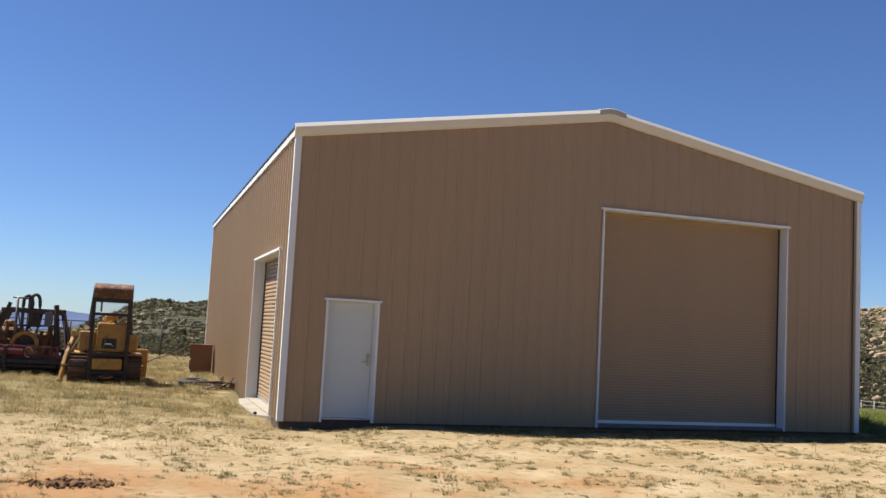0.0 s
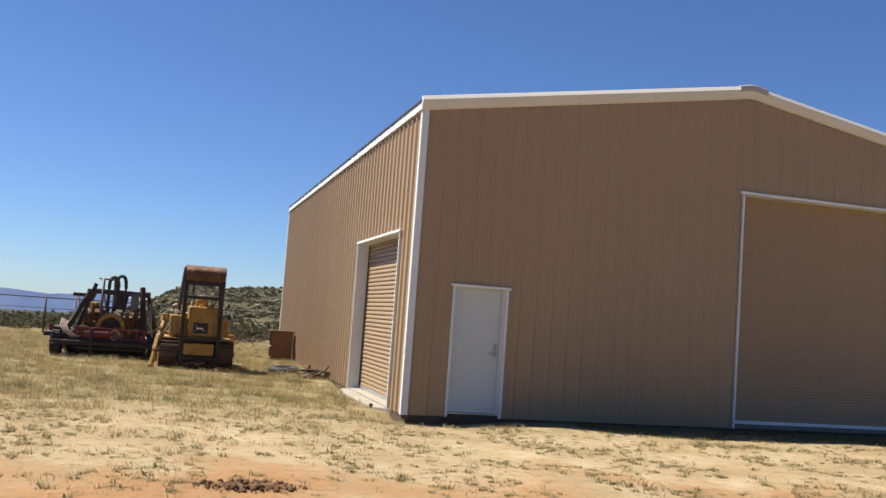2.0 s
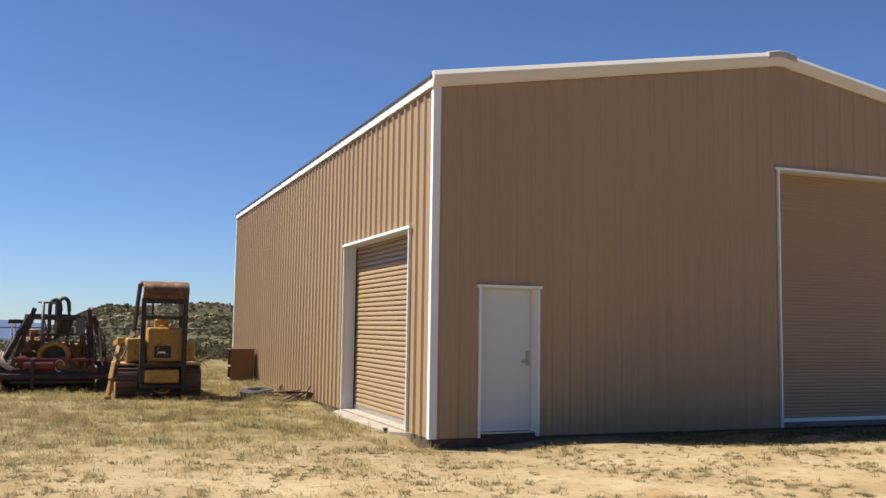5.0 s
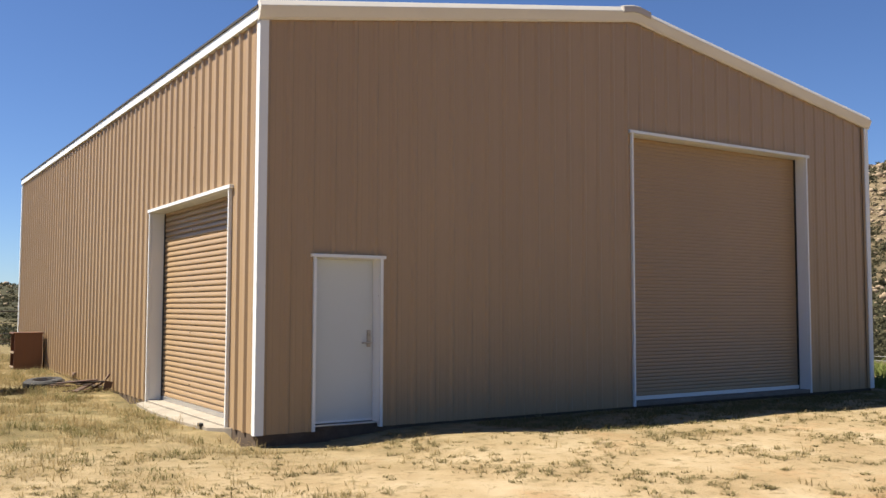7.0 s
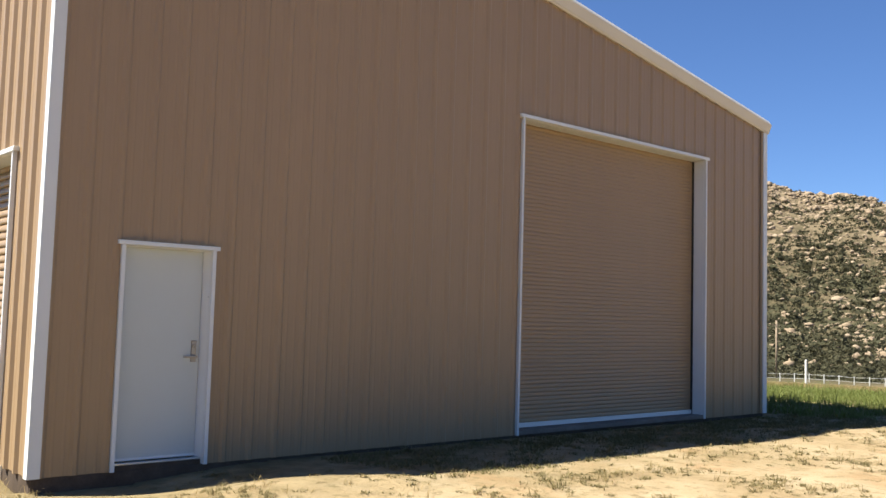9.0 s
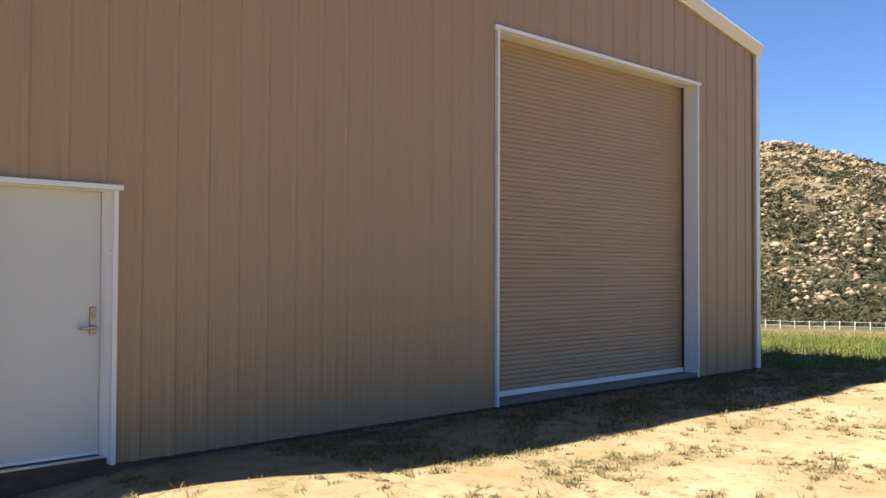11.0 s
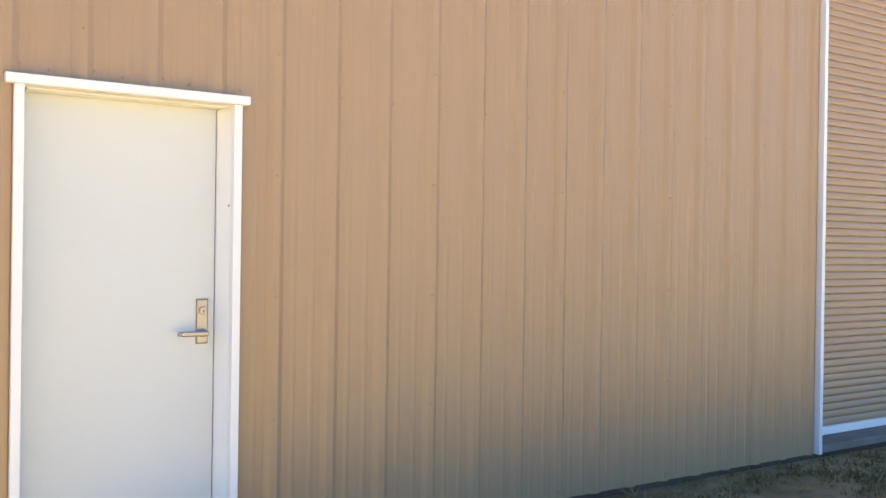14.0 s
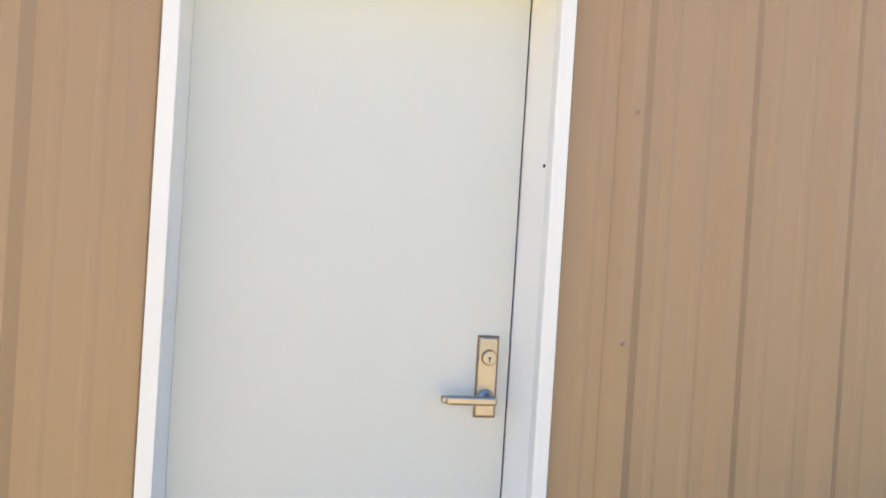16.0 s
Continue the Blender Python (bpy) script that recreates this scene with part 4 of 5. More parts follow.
part("red_tank", add_lathe(bmesh.new(), [(0.001, -0.34), (0.11, -0.33), (0.13, -0.30), (0.13, 0.30), (0.11, 0.33), (0.001, 0.34)], pose(-0.15, 0.02, 0.60, 0, 90), 20), RED, rig, "faded red tank")
part("red_beam", box(-0.62, 1.1, -0.02, 0.06, 0.44, 0.53, 0.01), RED, rig)
part("red_rail", add_bar(bmesh.new(), (-0.7, -0.03, 0.745), (1.02, -0.03, 0.735), 0.05, 0.05, 0.006), RED, rig)
for x in (-0.66, 0.98):
    part("red_post", add_bar(bmesh.new(), (x, -0.02, 0.5), (x, -0.02, 0.78), 0.06, 0.06, 0.006), RED, rig)
part("tool_tray", box(0.3, 0.95, 0.1, 0.5, 0.52, 0.68, 0.02), RUSTY, rig)
for k in range(4):
    o = 0.045 * k
    part("hose", pipe([(-1.02 + o, 0.1, 0.95 - 0.02 * k), (-1.04 + o, 0.0, 0.78), (-0.95 + o, -0.05, 0.64), (-0.8 + o, -0.06, 0.54), (-0.66 + o, 0.0, 0.47 + 0.02 * k)], 0.018), HOSE, rig, "dusty pink hose")
for x in (-0.3, 0.28):
    pts = [(x + 0.10 * math.cos(a), -0.05, 0.6 + 0.13 * math.sin(a)) for a in np.linspace(0, math.tau * 0.8, 10)]
    part("hose_coil", pipe(pts, 0.018), HOSE if x > 0 else GREYST, rig)
part("jack_leg", add_box(box(-0.30, -0.22, -0.2, -0.12, 0.05, 0.75, 0.008), -0.34, -0.18, -0.24, -0.08, 0.02, 0.05), RIGSTEEL, rig)
for x in (0.98, 1.1, 1.2):
    part("cable", pipe([(x - 0.05, 0.2, 1.45), (x + 0.02, 0.1, 1.0), (x + 0.05, 0.05, 0.7), (x + 0.12, 0.02, 0.5)], 0.016), HOSE if x == 1.1 else RIGSTEEL, rig)

crng = random.Random(11)
for k in range(30):
    x0, z0 = crng.uniform(-0.8, 1.0), crng.uniform(0.75, 1.65)
    x1, z1 = x0 + crng.uniform(-0.35, 0.35), crng.uniform(0.52, 0.9)
    y0 = crng.uniform(0.3, 0.6)
    sag = (x0 + x1) / 2 + crng.uniform(-0.12, 0.12)
    part("hose", pipe([(x0, y0, z0), (x0 * 0.7 + sag * 0.3, y0 - 0.06, z0 * 0.7 + z1 * 0.3), (sag, y0 - 0.08, (z0 + z1) / 2 - 0.08), (x1, y0, z1)], crng.uniform(0.012, 0.022), 6), crng.choice([DARKHOSE, GREYST, RUSTY]), rig)
for k in range(18):
    x0 = crng.uniform(-0.9, 0.95)
    s, h = crng.uniform(0.04, 0.11), crng.uniform(0.08, 0.30)
    part("fitting", box(x0 - s, x0 + s, 0.0, 0.0 + 2 * s, 0.5, 0.5 + h, 0.012), crng.choice([RIGSTEEL, RUSTY, GRIMY]), rig)
for x0, z0 in ((-0.35, 1.2), (0.5, 1.0), (0.7, 1.15)):
    part("valve", pipe([(x0, 0.4, z0 - 0.15), (x0, 0.4, z0 + 0.15)], 0.05, 10), RUSTY, rig)

# ---- things by the side wall ----
bx, by = -0.47, 14.0
gz = ground_z(bx, by)
cabinet = thing("cabinet", pose(bx, by, gz - 0.01, 0, 0, 2), "weathered brown wooden cabinet with open shelves against the metal wall", "cabinet")
part("side_panel", box(-0.29, 0.36, -0.02, 0.0, 0.0, 0.88, 0.004), CABINET, cabinet)
part("side_panel", box(-0.29, 0.36, 0.44, 0.46, 0.0, 0.88, 0.004), CABINET, cabinet)
part("back_panel", box(0.34, 0.36, 0.0, 0.44, 0.0, 0.88), CABINET, cabinet)
part("top", box(-0.32, 0.375, -0.04, 0.48, 0.88, 0.915, 0.006), CABINET, cabinet)
for z in (0.04, 0.42):
    part("shelf", box(-0.28, 0.34, 0.0, 0.44, z, z + 0.025), CABINET, cabinet)
for z in (0.05, 0.40):
    part("pale_batten", box(-0.302, -0.288, 0.0, 0.44, z, z + 0.05, 0.004), OLDWOOD, cabinet, "pale worn shelf edge")

wx, wy = -0.98, 8.45
old_wheel = thing("discarded_wheel", pose(wx, wy, ground_z(wx, wy) + 0.03, 4, -3, 0), "discarded tyre on a grey rim lying flat in dry grass", "tyre")
tyre(old_wheel, pose(0, 0, 0), 0.36, 0.24, "dull grey rim")
rng = random.Random(4)
for k in range(9):
    x, y = -0.75 + rng.uniform(-0.2, 0.65), 7.2 + rng.uniform(-0.5, 0.6)
    x = min(x, -0.12)
    board = new("scrap_board")
    board.matrix_world = pose(x, y, ground_z(x, y) + 0.02 + 0.02 * k, rng.uniform(-8, 8), rng.uniform(-10, 10), rng.uniform(-60, 60))
    part("board", box(-rng.uniform(0.25, 0.5), rng.uniform(0.2, 0.4), -0.05, 0.05, 0, 0.025, 0.004), BLACK if k % 2 else TRACK, board)
    tagged(board, "weathered scrap board on a small heap in dry grass", "scrap wood", "scrap heap by the side wall")
x, y = -0.14, 7.0
stub = thing("bent_steel_scrap", pose(x, y, ground_z(x, y)), "rusty bent steel scrap leaning by the metal wall", "scrap metal")
part("bar", pipe([(-0.25, 0.1, 0.03), (-0.05, 0.05, 0.16), (0.04, 0.0, 0.30)], 0.02), TRACK, stub)
part("plate", box(-0.08, 0.06, -0.02, 0.0, 0.0, 0.17, 0.004, pose(0, 0, 0, 0, 12)), TRACK, stub)
x, y = -0.05, 10.2
pipe_stub = thing("pipe_stub", pose(x, y, ground_z(x, y)), "short rusty pipe stub standing against the metal wall", "pipe")
part("pipe", pipe([(-0.04, 0, 0), (-0.04, 0, 0.13)], 0.045, 12), TRACK, pipe_stub)
x, y = -0.24, 1.35
chock = thing("rubber_block", pose(x, y, -0.018, 0, -3.4, 0), "small black rubber block on the concrete apron", "block")
part("block", box(-0.03, 0.03, -0.045, 0.045, 0.0, 0.045, 0.01), RUBBER, chock)

x, y = -1.3, 17.5
branch = thing("dead_branch", pose(x, y, ground_z(x, y) - 0.02), "bare dead branch lying in the dry grass", "branch")
part("limb", pipe([(-0.9, 0, 0.03), (-0.4, 0.1, 0.28), (0.1, 0.0, 0.42), (0.7, -0.1, 0.75)], 0.024, 6), TRACK, branch)
for a, e in (((-0.4, 0.1, 0.28), (-0.5, 0.2, 0.75)), ((0.1, 0.0, 0.42), (0.35, 0.1, 0.2)), ((0.3, 0.0, 0.52), (0.15, 0.2, 0.95)), ((0.5, -0.05, 0.63), (0.95, 0.1, 0.6))):
    part("twig", pipe([a, tuple((p + q) / 2 + 0.03 for p, q in zip(a, e)), e], 0.012, 5), TRACK, branch)

# ---- fences ----
FY = 22.0
pipe_fence = thing("pipe_fence", pose(0, 0, 0), "dark steel pipe fence behind the yard", "fence")
fence_x = [-8.3 + 3.4 * k for k in range(-9, 9)]
for x in fence_x:
    z = ground_z(x, FY)
    part("post", pipe([(x, FY, z - 0.1), (x, FY, z + 1.36)], 0.035), POST, pipe_fence)
for up, r in ((1.34, 0.024), (0.95, 0.012), (0.62, 0.012), (0.3, 0.012)):
    part("rail", pipe([(x, FY, ground_z(x, FY) + up) for x in fence_x], r, 6), POST, pipe_fence)

paddock = thing("paddock_fence", pose(0, 0, 0), "white post and rail paddock fence before the rocky hill", "fence")
fence_pts = []
for k in range(56):
    ux, uy = math.sin(radians(66)), math.cos(radians(66))
    s = (k - 28) * 2.1
    x, y = CX + 150 * ux + s * uy, CY + 150 * uy - s * ux
    fence_pts.append((x, y, ground_z(x, y)))
post_first = None
for x, y, z in fence_pts:
    if post_first is None:
        post_first = part("post", box(-0.055, 0.055, -0.055, 0.055, -0.1, 1.35, 0.01), VINYL, paddock)
        post_first.location = (x, y, z)
    else:
        again(post_first, paddock, pose(x, y, z))
for up in (0.55, 1.2):
    rail = bmesh.new()
    for (xa, ya, za), (xb, yb, zb) in zip(fence_pts, fence_pts[1:]):
        add_bar(rail, (xa, ya, za + up), (xb, yb, zb + up), 0.09, 0.04)
    part("rail", rail, VINYL, paddock)
ux, uy = math.sin(radians(62.6)), math.cos(radians(62.6))
x, y = CX + 104 * ux, CY + 104 * uy
white_post = thing("white_post", pose(x, y, ground_z(x, y)), "tall white post standing alone in the field", "post")
part("pole", box(-0.10, 0.10, -0.10, 0.10, -0.1, 2.6, 0.02), VINYL, white_post)
ux, uy = math.sin(radians(61.0)), math.cos(radians(61.0))
x, y = CX + 160 * ux, CY + 160 * uy
pole = thing("utility_pole", pose(x, y, ground_z(x, y)), "dark wooden utility pole at the foot of the hill", "utility pole")
part("mast", pipe([(0, 0, -0.2), (0, 0, 9.5)], 0.16), OLDWOOD, pole)
part("crossarm", box(-1.2, 1.2, -0.06, 0.06, 8.7, 8.85), OLDWOOD, pole)

# ---- far mountains ----
def mountains():
    bm = bmesh.new()
    tops = [(-60, 0.5), (-35, 0.35), (-20, 0.25), (-12, 0.12), (-9.5, 0.1), (-8, 0.0), (-7, -0.1), (-5.5, 0.0), (-4.2, 0.1), (-3, 0.02), (-1.5, -0.15), (2, -0.1), (15, 0.2)]
    az = np.arange(-60, 15, 0.25)
    el = np.interp(az, *zip(*tops)) + 0.035 * waves(az, az * 0, 1.2, 21) + 0.05 * waves(az, az * 0, 4.0, 22)
    low = [bm.verts.new((3900 * math.sin(radians(a)), 3900 * math.cos(radians(a)), -190)) for a in az]
    mid = [bm.verts.new((4050 * math.sin(radians(a)), 4050 * math.cos(radians(a)), 4050 * math.tan(radians(e)) * 0.5 - 50)) for a, e in zip(az, el)]
    top = [bm.verts.new((4200 * math.sin(radians(a)), 4200 * math.cos(radians(a)), 4200 * math.tan(radians(e)))) for a, e in zip(az, el)]
    for lower, upper in ((low, mid), (mid, top)):
        for k in range(len(az) - 1):
            bm.faces.new((lower[k], lower[k + 1], upper[k + 1], upper[k])).smooth = True
    # Distance haze is put into the colour, and the ridge glows by itself.
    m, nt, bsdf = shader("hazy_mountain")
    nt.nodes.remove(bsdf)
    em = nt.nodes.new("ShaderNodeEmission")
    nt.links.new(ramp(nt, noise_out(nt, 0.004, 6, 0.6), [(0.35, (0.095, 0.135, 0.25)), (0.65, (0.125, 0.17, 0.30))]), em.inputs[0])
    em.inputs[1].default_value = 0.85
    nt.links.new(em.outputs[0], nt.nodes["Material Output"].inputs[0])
    tagged(link_mesh("backdrop", bm, m), "blue mountain range on the horizon, haze painted into its glow", "mountains", kind="structure")


mountains()


# ---- rocks, brush and grass ----
def stuff(name, verts, faces, material, label, category, smooth_faces=False):
    me = bpy.data.meshes.new(name)
    n = len(verts)
    me.vertices.add(n)
    me.vertices.foreach_set("co", np.asarray(verts, np.float32).ravel())
    size = faces.shape[1]
    me.loops.add(faces.size)
    me.loops.foreach_set("vertex_index", faces.astype(np.int32).ravel())
    me.polygons.add(len(faces))
    me.polygons.foreach_set("loop_start", np.arange(0, faces.size, size, dtype=np.int32))
    me.update(calc_edges=True)
    me.materials.append(material)
    return tagged(new(name, me), label, category, kind="stuff")


def rock_shape(level):
    bm = bmesh.new()
    bmesh.ops.create_icosphere(bm, subdivisions=level, radius=1.0)
    v = np.array([x.co[:] for x in bm.verts])
    f = np.array([[x.index for x in p.verts] for p in bm.faces])
    bm.free()
    return v, f


def polar(rng, n, az0, az1, r0, r1):
    az = np.radians(rng.uniform(az0, az1, n))
    r = np.sqrt(rng.uniform(r0**2, r1**2, n))
    return CX + r * np.sin(az), CY + r * np.cos(az)


def rocks(name, spots, sizes, rng, label, level=2):
    v, f = rock_shape(level)
    out, idx = [], []
    ground_at = height(*np.array(spots).T)
    for k, ((x, y), s, gz) in enumerate(zip(spots, sizes, ground_at)):
        jit = 1 + 0.22 * (np.sin(v @ rng.uniform(-3, 3, 3) + rng.uniform(0, 6)) + 0.6 * np.sin(v @ rng.uniform(-6, 6, 3)))
        p = v * jit[:, None] * s * np.array([rng.uniform(0.7, 1.3), rng.uniform(0.7, 1.3), rng.uniform(0.5, 0.9)])
        a = rng.uniform(0, math.tau)
        c, si = math.cos(a), math.sin(a)
        p = np.stack([p[:, 0] * c - p[:, 1] * si, p[:, 0] * si + p[:, 1] * c, p[:, 2]], -1)
        out.append(p + (x, y, gz + 0.15 * s))
        idx.append(f + k * len(v))
    stuff(name, np.concatenate(out), np.concatenate(idx), ROCK, label, "boulders")


def clumps(name, spots, sizes, rng, leaf, per, material, label, category):
    """Shrubs as loose heaps of small leaf sprays with gaps."""
    spots = np.asarray(spots)
    n = len(spots)
    z = height(spots[:, 0], spots[:, 1])
    d = rng.normal(size=(n, per, 3))
    d /= np.linalg.norm(d, axis=-1, keepdims=True)
    lobes = rng.uniform(-0.45, 0.45, (n, 4, 3))
    pick = rng.randint(0, 4, (n, per))
    base = np.take_along_axis(lobes, pick[..., None].repeat(3, -1), 1)
    centre = (base + d * rng.uniform(0.35, 0.7, (n, per, 1))) * np.asarray(sizes)[:, None, None] * np.array([1, 1, 0.7])
    centre[..., 2] = np.abs(centre[..., 2] + np.asarray(sizes)[:, None] * 0.15)
    centre += np.concatenate([spots, z[:, None]], -1)[:, None]
    centre = centre.reshape(-1, 3)
    u = rng.normal(size=centre.shape)
    u /= np.linalg.norm(u, axis=-1, keepdims=True)
    w = np.cross(u, rng.normal(size=centre.shape))
    w /= np.linalg.norm(w, axis=-1, keepdims=True)
    s = (np.asarray(sizes)[:, None] * leaf * rng.uniform(0.6, 1.4, (n, per))).reshape(-1, 1)
    verts = np.stack([centre - u * s, centre + w * s * 0.7, centre + u * s, centre - w * s * 0.7], 1).reshape(-1, 3)
    faces = np.arange(len(verts)).reshape(-1, 4)
    stuff(name, verts, faces, material, label, category)


rng = np.random.RandomState(7)
x, y = polar(rng, 96000, 41, 74, 175, 350)
keep = 0.7 * waves(x, y, 50, 31) + 0.6 * waves(x, y, 14, 32) + 0.3 * rng.normal(size=len(x)) + (np.hypot(x - CX, y - CY) - 250) / 260 > 0.1
x, y = x[keep][:23000], y[keep][:23000]
rocks("hill_boulders", list(zip(x, y)), np.minimum(0.14 + rng.gamma(1.1, 0.2, len(x)), 1.25), rng, "pale granite boulders scattered over the steep brushy hill", 1)
x, y = polar(rng, 64000, 41, 74, 162, 350)
keep = 0.8 * waves(x, y, 50, 33) + 0.6 * waves(x, y, 13, 34) + 0.4 * rng.normal(size=len(x)) - (np.hypot(x - CX, y - CY) - 250) / 120 > 0.05
spots = np.stack([x[keep], y[keep]], -1)[:24000]
clumps("hill_brush", spots, np.minimum(0.22 + rng.gamma(1.7, 0.22, len(spots)), 1.7), rng, 0.32, 16, BRUSH, "dark green chaparral brush on the rocky hill", "brush")
x, y = polar(rng, 6000, -5, 13, 170, 320)
keep = waves(x, y, 30, 35) + 0.3 * rng.normal(size=len(x)) > 0.02
x, y = x[keep][:1300], y[keep][:1300]
rocks("far_boulders", list(zip(x, y)), 0.08 + rng.gamma(1.3, 0.11, len(x)), rng, "small boulders on the low hill beyond the yard")
x, y = polar(rng, 14000, -14, 13, 95, 320)
keep = waves(x, y, 30, 37) + 0.35 * rng.normal(size=len(x)) > -0.08
spots = np.stack([x[keep], y[keep]], -1)[:7000]
clumps("far_brush", spots, 0.16 + rng.gamma(2.0, 0.14, len(spots)), rng, 0.34, 22, BRUSH, "dark green brush on the low hill beyond the yard", "brush")
x, y = polar(rng, 1900, -36, 6, 33, 80)
spots = np.stack([x, y], -1)[(y > 24.5)]
clumps("valley_bushes", spots, np.minimum(0.25 + rng.gamma(2.0, 0.17, len(spots)), 1.1), rng, 0.095, 110, BRUSH, "green bushes beyond the pipe fence", "bushes")


def blades(name, x, y, tall, per, spread, width, rng, material, label, category, lean=0.5):
    """Tufts of bent tapering blades."""
    n = len(x)
    z = height(x, y)
    a = rng.uniform(0, math.tau, (n, per))
    off = spread * np.sqrt(rng.uniform(0, 1, (n, per)))
    b = rng.uniform(0, math.tau, (n, per))
    bx, by = x[:, None] + off * np.cos(b), y[:, None] + off * np.sin(b)
    h = tall[:, None] * rng.uniform(0.5, 1.1, (n, per))
    out = h * rng.uniform(0.1, lean * 2, (n, per))
    w = width * rng.uniform(0.6, 1.4, (n, per))
    dx, dy = np.cos(a), np.sin(a)
    z0 = z[:, None] - 0.01 + 0 * h
    rows = [(-dy * w, dx * w, 0, 0), (dy * w, -dx * w, 0, 0), (dy * w * 0.7, -dx * w * 0.7, 0.35, 0.6), (-dy * w * 0.7, dx * w * 0.7, 0.35, 0.6), (dy * w * 0.15, -dx * w * 0.15, 1.0, 1.0), (-dy * w * 0.15, dx * w * 0.15, 1.0, 1.0)]
    pts = np.stack([np.stack([bx + ox + dx * out * s, by + oy + dy * out * s, z0 + h * u], -1) for ox, oy, s, u in rows], 2).reshape(-1, 3)
    base = np.arange(n * per)[:, None] * 6
    faces = np.concatenate([base + [0, 1, 2, 3], base + [3, 2, 4, 5]], 0)
    stuff(name, pts, faces, material, label, category)


def field(n, x0, x1, y0, y1, rule, seed):
    r = np.random.RandomState(seed)
    x, y = r.uniform(x0, x1, n), r.uniform(y0, y1, n)
    keep = rule(x, y, r)
    return x[keep], y[keep], r


def off_building(x, y):
    return ~((x > -0.03) & (x < 12.8) & (y > -0.06)) & ~((x > -0.24) & (x < 0) & (y > 0.8) & (y < 4.85))


def yard_rule(x, y, r):
    dense = smooth(-6.0, 1.5, y) * smooth(1.2, -1.8, x + 0.25 * y * (y < 0))
    return off_building(x, y) & (r.uniform(0, 1, len(x)) < dense * np.clip(0.5 + 1.3 * waves(x, y, 2.2, 41) + 0.6 * waves(x, y, 0.8, 42), 0.05, 1))


x, y, r = field(46000, -20, 0.0, -7, 24, yard_rule, 51)
blades("dry_grass", x, y, (0.025 + r.gamma(2.0, 0.026, len(x))) * (0.6 + 0.6 * smooth(-3, 3, y)), 11, 0.11, 0.0038, r, DRYGRASS, "dry straw-coloured grass over the yard", "grass", 0.8)
x, y, r = field(20000, -16, 0.0, -6, 20, lambda x, y, r: yard_rule(x, y, r) & (waves(x, y, 1.3, 43) + 0.5 * waves(x, y, 4.0, 44) > 0.02), 52)
blades("yard_weeds", x, y, (0.02 + r.gamma(2.0, 0.026, len(x))) * (0.35 + 0.8 * smooth(-3, 3, y)), 20, 0.12, 0.0045, r, WEED, "green weeds among the dry grass", "weeds", 1.0)


def sand_rule(x, y, r):
    return off_building(x, y) & (r.uniform(0, 1, len(x)) < np.clip(0.28 + 1.1 * waves(x, y, 2.4, 45), 0.04, 1)) & ((y < -1.2) | (r.uniform(0, 1, len(x)) < 0.5))


x, y, r = field(24000, -11, 17, -13.5, -0.1, sand_rule, 53)
blades("sand_weeds", x, y, 0.01 + r.gamma(3.0, 0.0072, len(x)), 18, 0.05, 0.007, r, FORB, "small withered weeds in the bare sand", "weeds", 1.5)
x, y, r = field(14000, -11, 17, -13.5, -0.1, sand_rule, 54)
blades("sand_straw", x, y, r.uniform(0.02, 0.09, len(x)), 7, 0.06, 0.004, r, DRYGRASS, "dead straw scattered over the bare sand", "grass", 1.2)
x, y, r = field(5200, 3, 14, -2.2, -0.05, lambda x, y, r: off_building(x, y) & (waves(x, y, 1.8, 47) + 0.25 * r.normal(size=len(x)) > 0.02 - 0.02 * (x - 6)), 55)
blades("shade_weeds", x, y, r.uniform(0.015, 0.06, len(x)), 10, 0.08, 0.006, r, WEED, "low green weeds in the shade of the shed", "weeds", 0.8)
x, y, r = field(6500, 13.0, 26, -1.8, 16, lambda x, y, r: (x > 13.3) & (y > -1.6 + 0.15 * (x - 13)), 56)
blades("lush_weeds", x, y, 0.03 + r.gamma(2.0, 0.048, len(x)) * (0.5 + 0.8 * np.clip(0.5 + waves(x, y, 1.5, 48), 0, 1)), 13, 0.2, 0.009, r, LUSH, "lush green weeds beside the shed", "weeds", 0.9)
x, y, r = field(5500, 24, 75, -6, 40, lambda x, y, r: x > 24, 57)
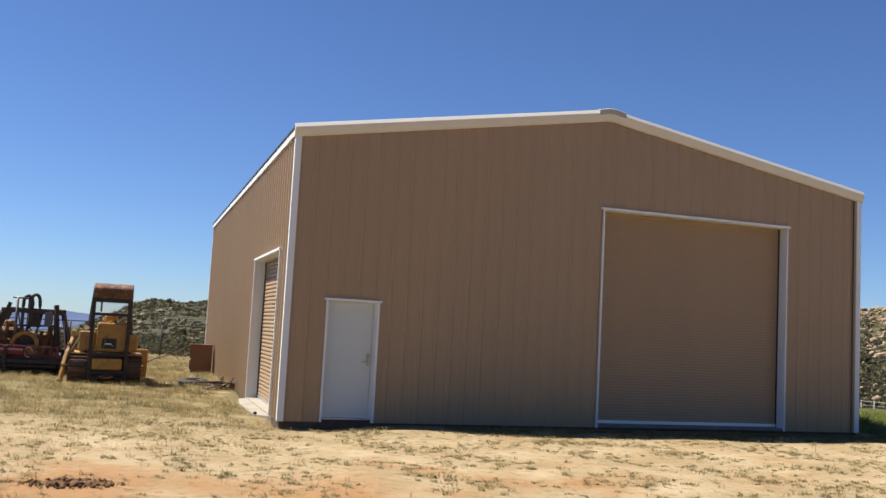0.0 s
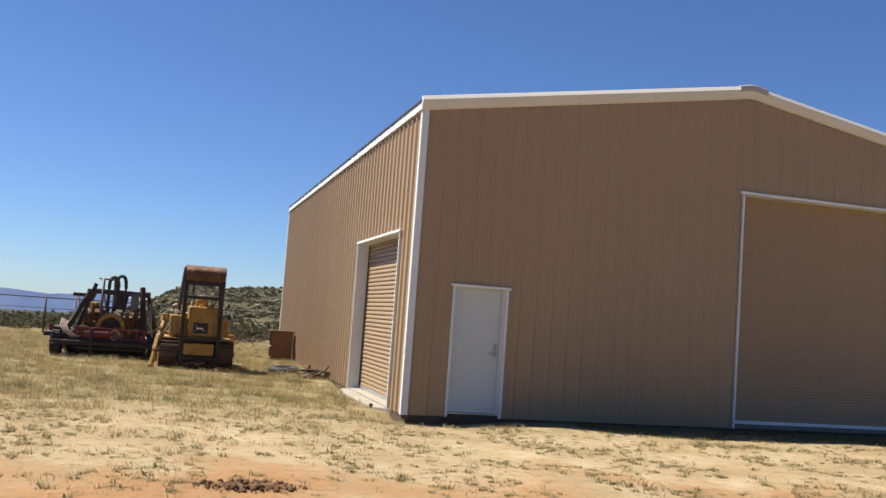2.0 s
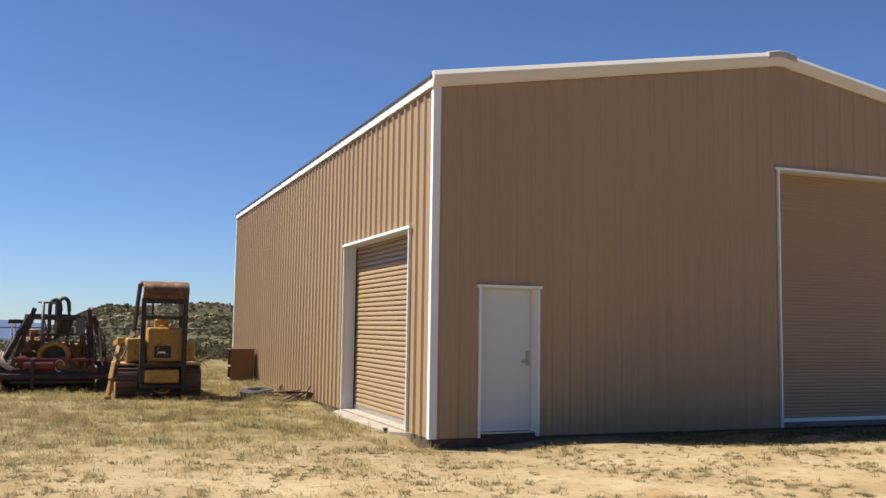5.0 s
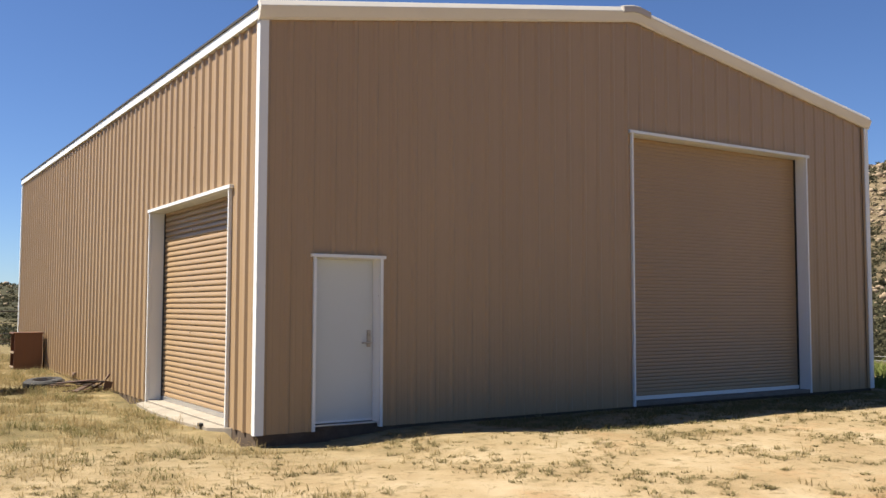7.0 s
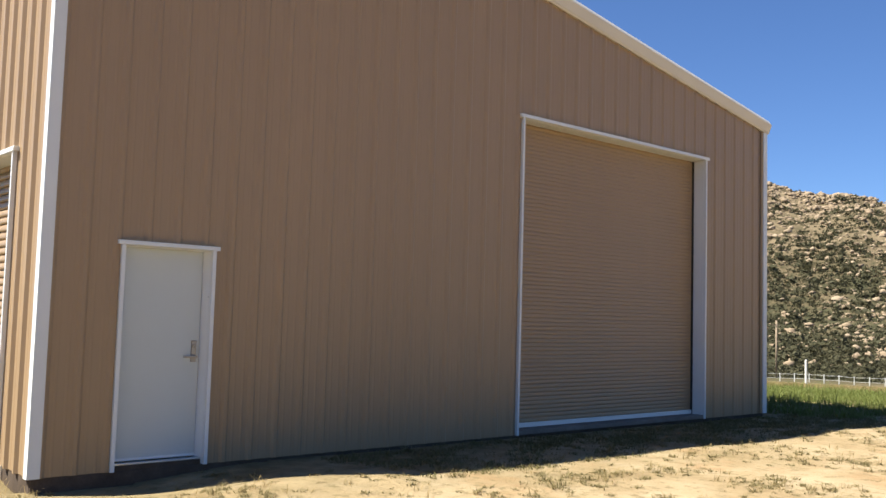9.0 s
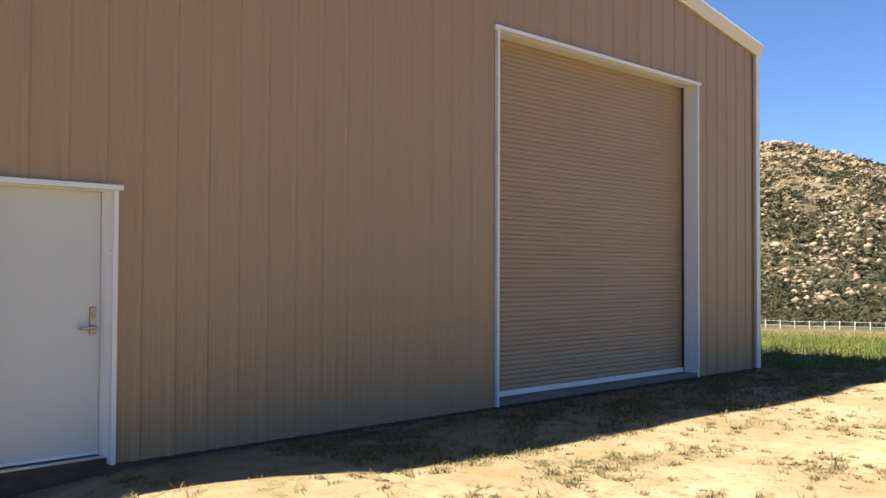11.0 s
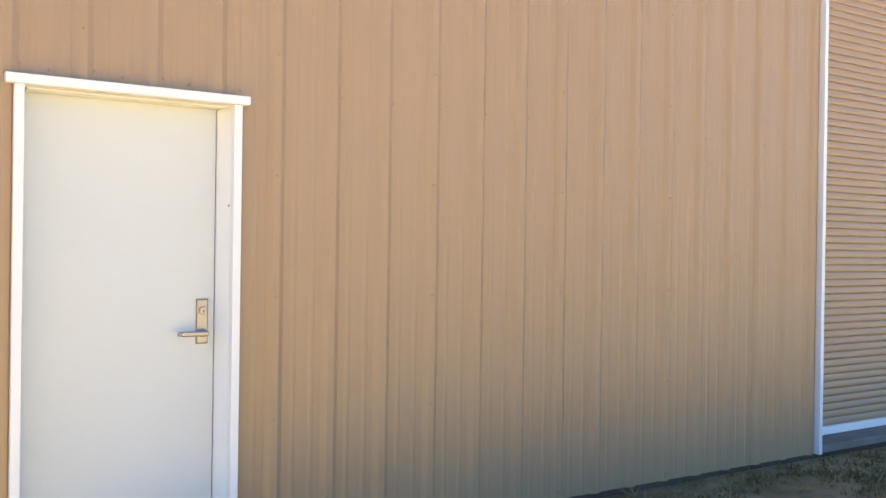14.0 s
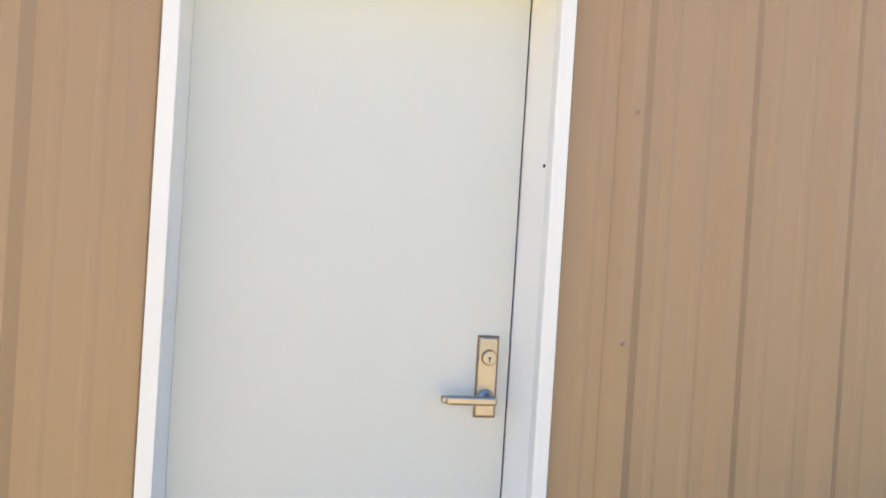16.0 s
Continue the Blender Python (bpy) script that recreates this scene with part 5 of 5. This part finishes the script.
blades("field_grass", x, y, r.uniform(0.06, 0.2, len(x)), 9, 0.3, 0.02, r, DRYGRASS, "pale dry grass in the field before the hill", "grass")


# ---- small heap of dug earth on the drive ----
hx, hy = -3.0, -6.6
heap = bmesh.new()
rings = []
for k, (rad, up) in enumerate(((0.34, -0.03), (0.28, 0.0), (0.19, 0.018), (0.08, 0.025))):
    rings.append([heap.verts.new((hx + rad * 1.2 * math.cos(a) * (1 + 0.15 * math.sin(3 * a + k)), hy + rad * 0.55 * math.sin(a), ground_z(hx, hy) + up + 0.015 * math.sin(7 * a + 2 * k))) for a in np.linspace(0, math.tau, 28, endpoint=False)])
for a, b in zip(rings, rings[1:]):
    for k in range(28):
        heap.faces.new((a[k], a[(k + 1) % 28], b[(k + 1) % 28], b[k])).smooth = True
heap.faces.new(rings[-1])
EARTH = natural("dark_earth", [(0.06, 0.032, 0.017), (0.14, 0.075, 0.037), (0.26, 0.15, 0.075)], 6, 40, 0.95, 1.0, 0.03, False)
tagged(link_mesh("earth_heap", heap, EARTH), "low heap of dark dug earth on the sandy drive", "earth heap", kind="stuff")
crumb = np.random.RandomState(61)
a, q = crumb.uniform(0, math.tau, 150), np.sqrt(crumb.uniform(0, 1, 150))
v, f = rock_shape(1)
bits, faces = [], []
for k in range(150):
    px, py, size = hx + 0.5 * q[k] * math.cos(a[k]), hy + 0.3 * q[k] * math.sin(a[k]), crumb.gamma(2.0, 0.006) + 0.005
    bits.append(v * size * crumb.uniform(0.6, 1.3, 3) + (px, py, ground_z(px, py) + 0.03 * (1 - q[k])))
    faces.append(f + k * len(v))
stuff("earth_clods", np.concatenate(bits), np.concatenate(faces), EARTH, "crumbled dark earth clods on the low heap", "earth clods")
x, y, r = field(260, -3.7, -2.3, -6.95, -6.25, lambda x, y, r: ((x + 3) / 0.5) ** 2 + ((y + 6.6) / 0.26) ** 2 < 1, 58)
blades("dead_twigs", x, y, r.uniform(0.015, 0.05, len(x)), 5, 0.06, 0.004, r, EARTH, "dead dark twigs on the earth heap", "twigs", 1.5)
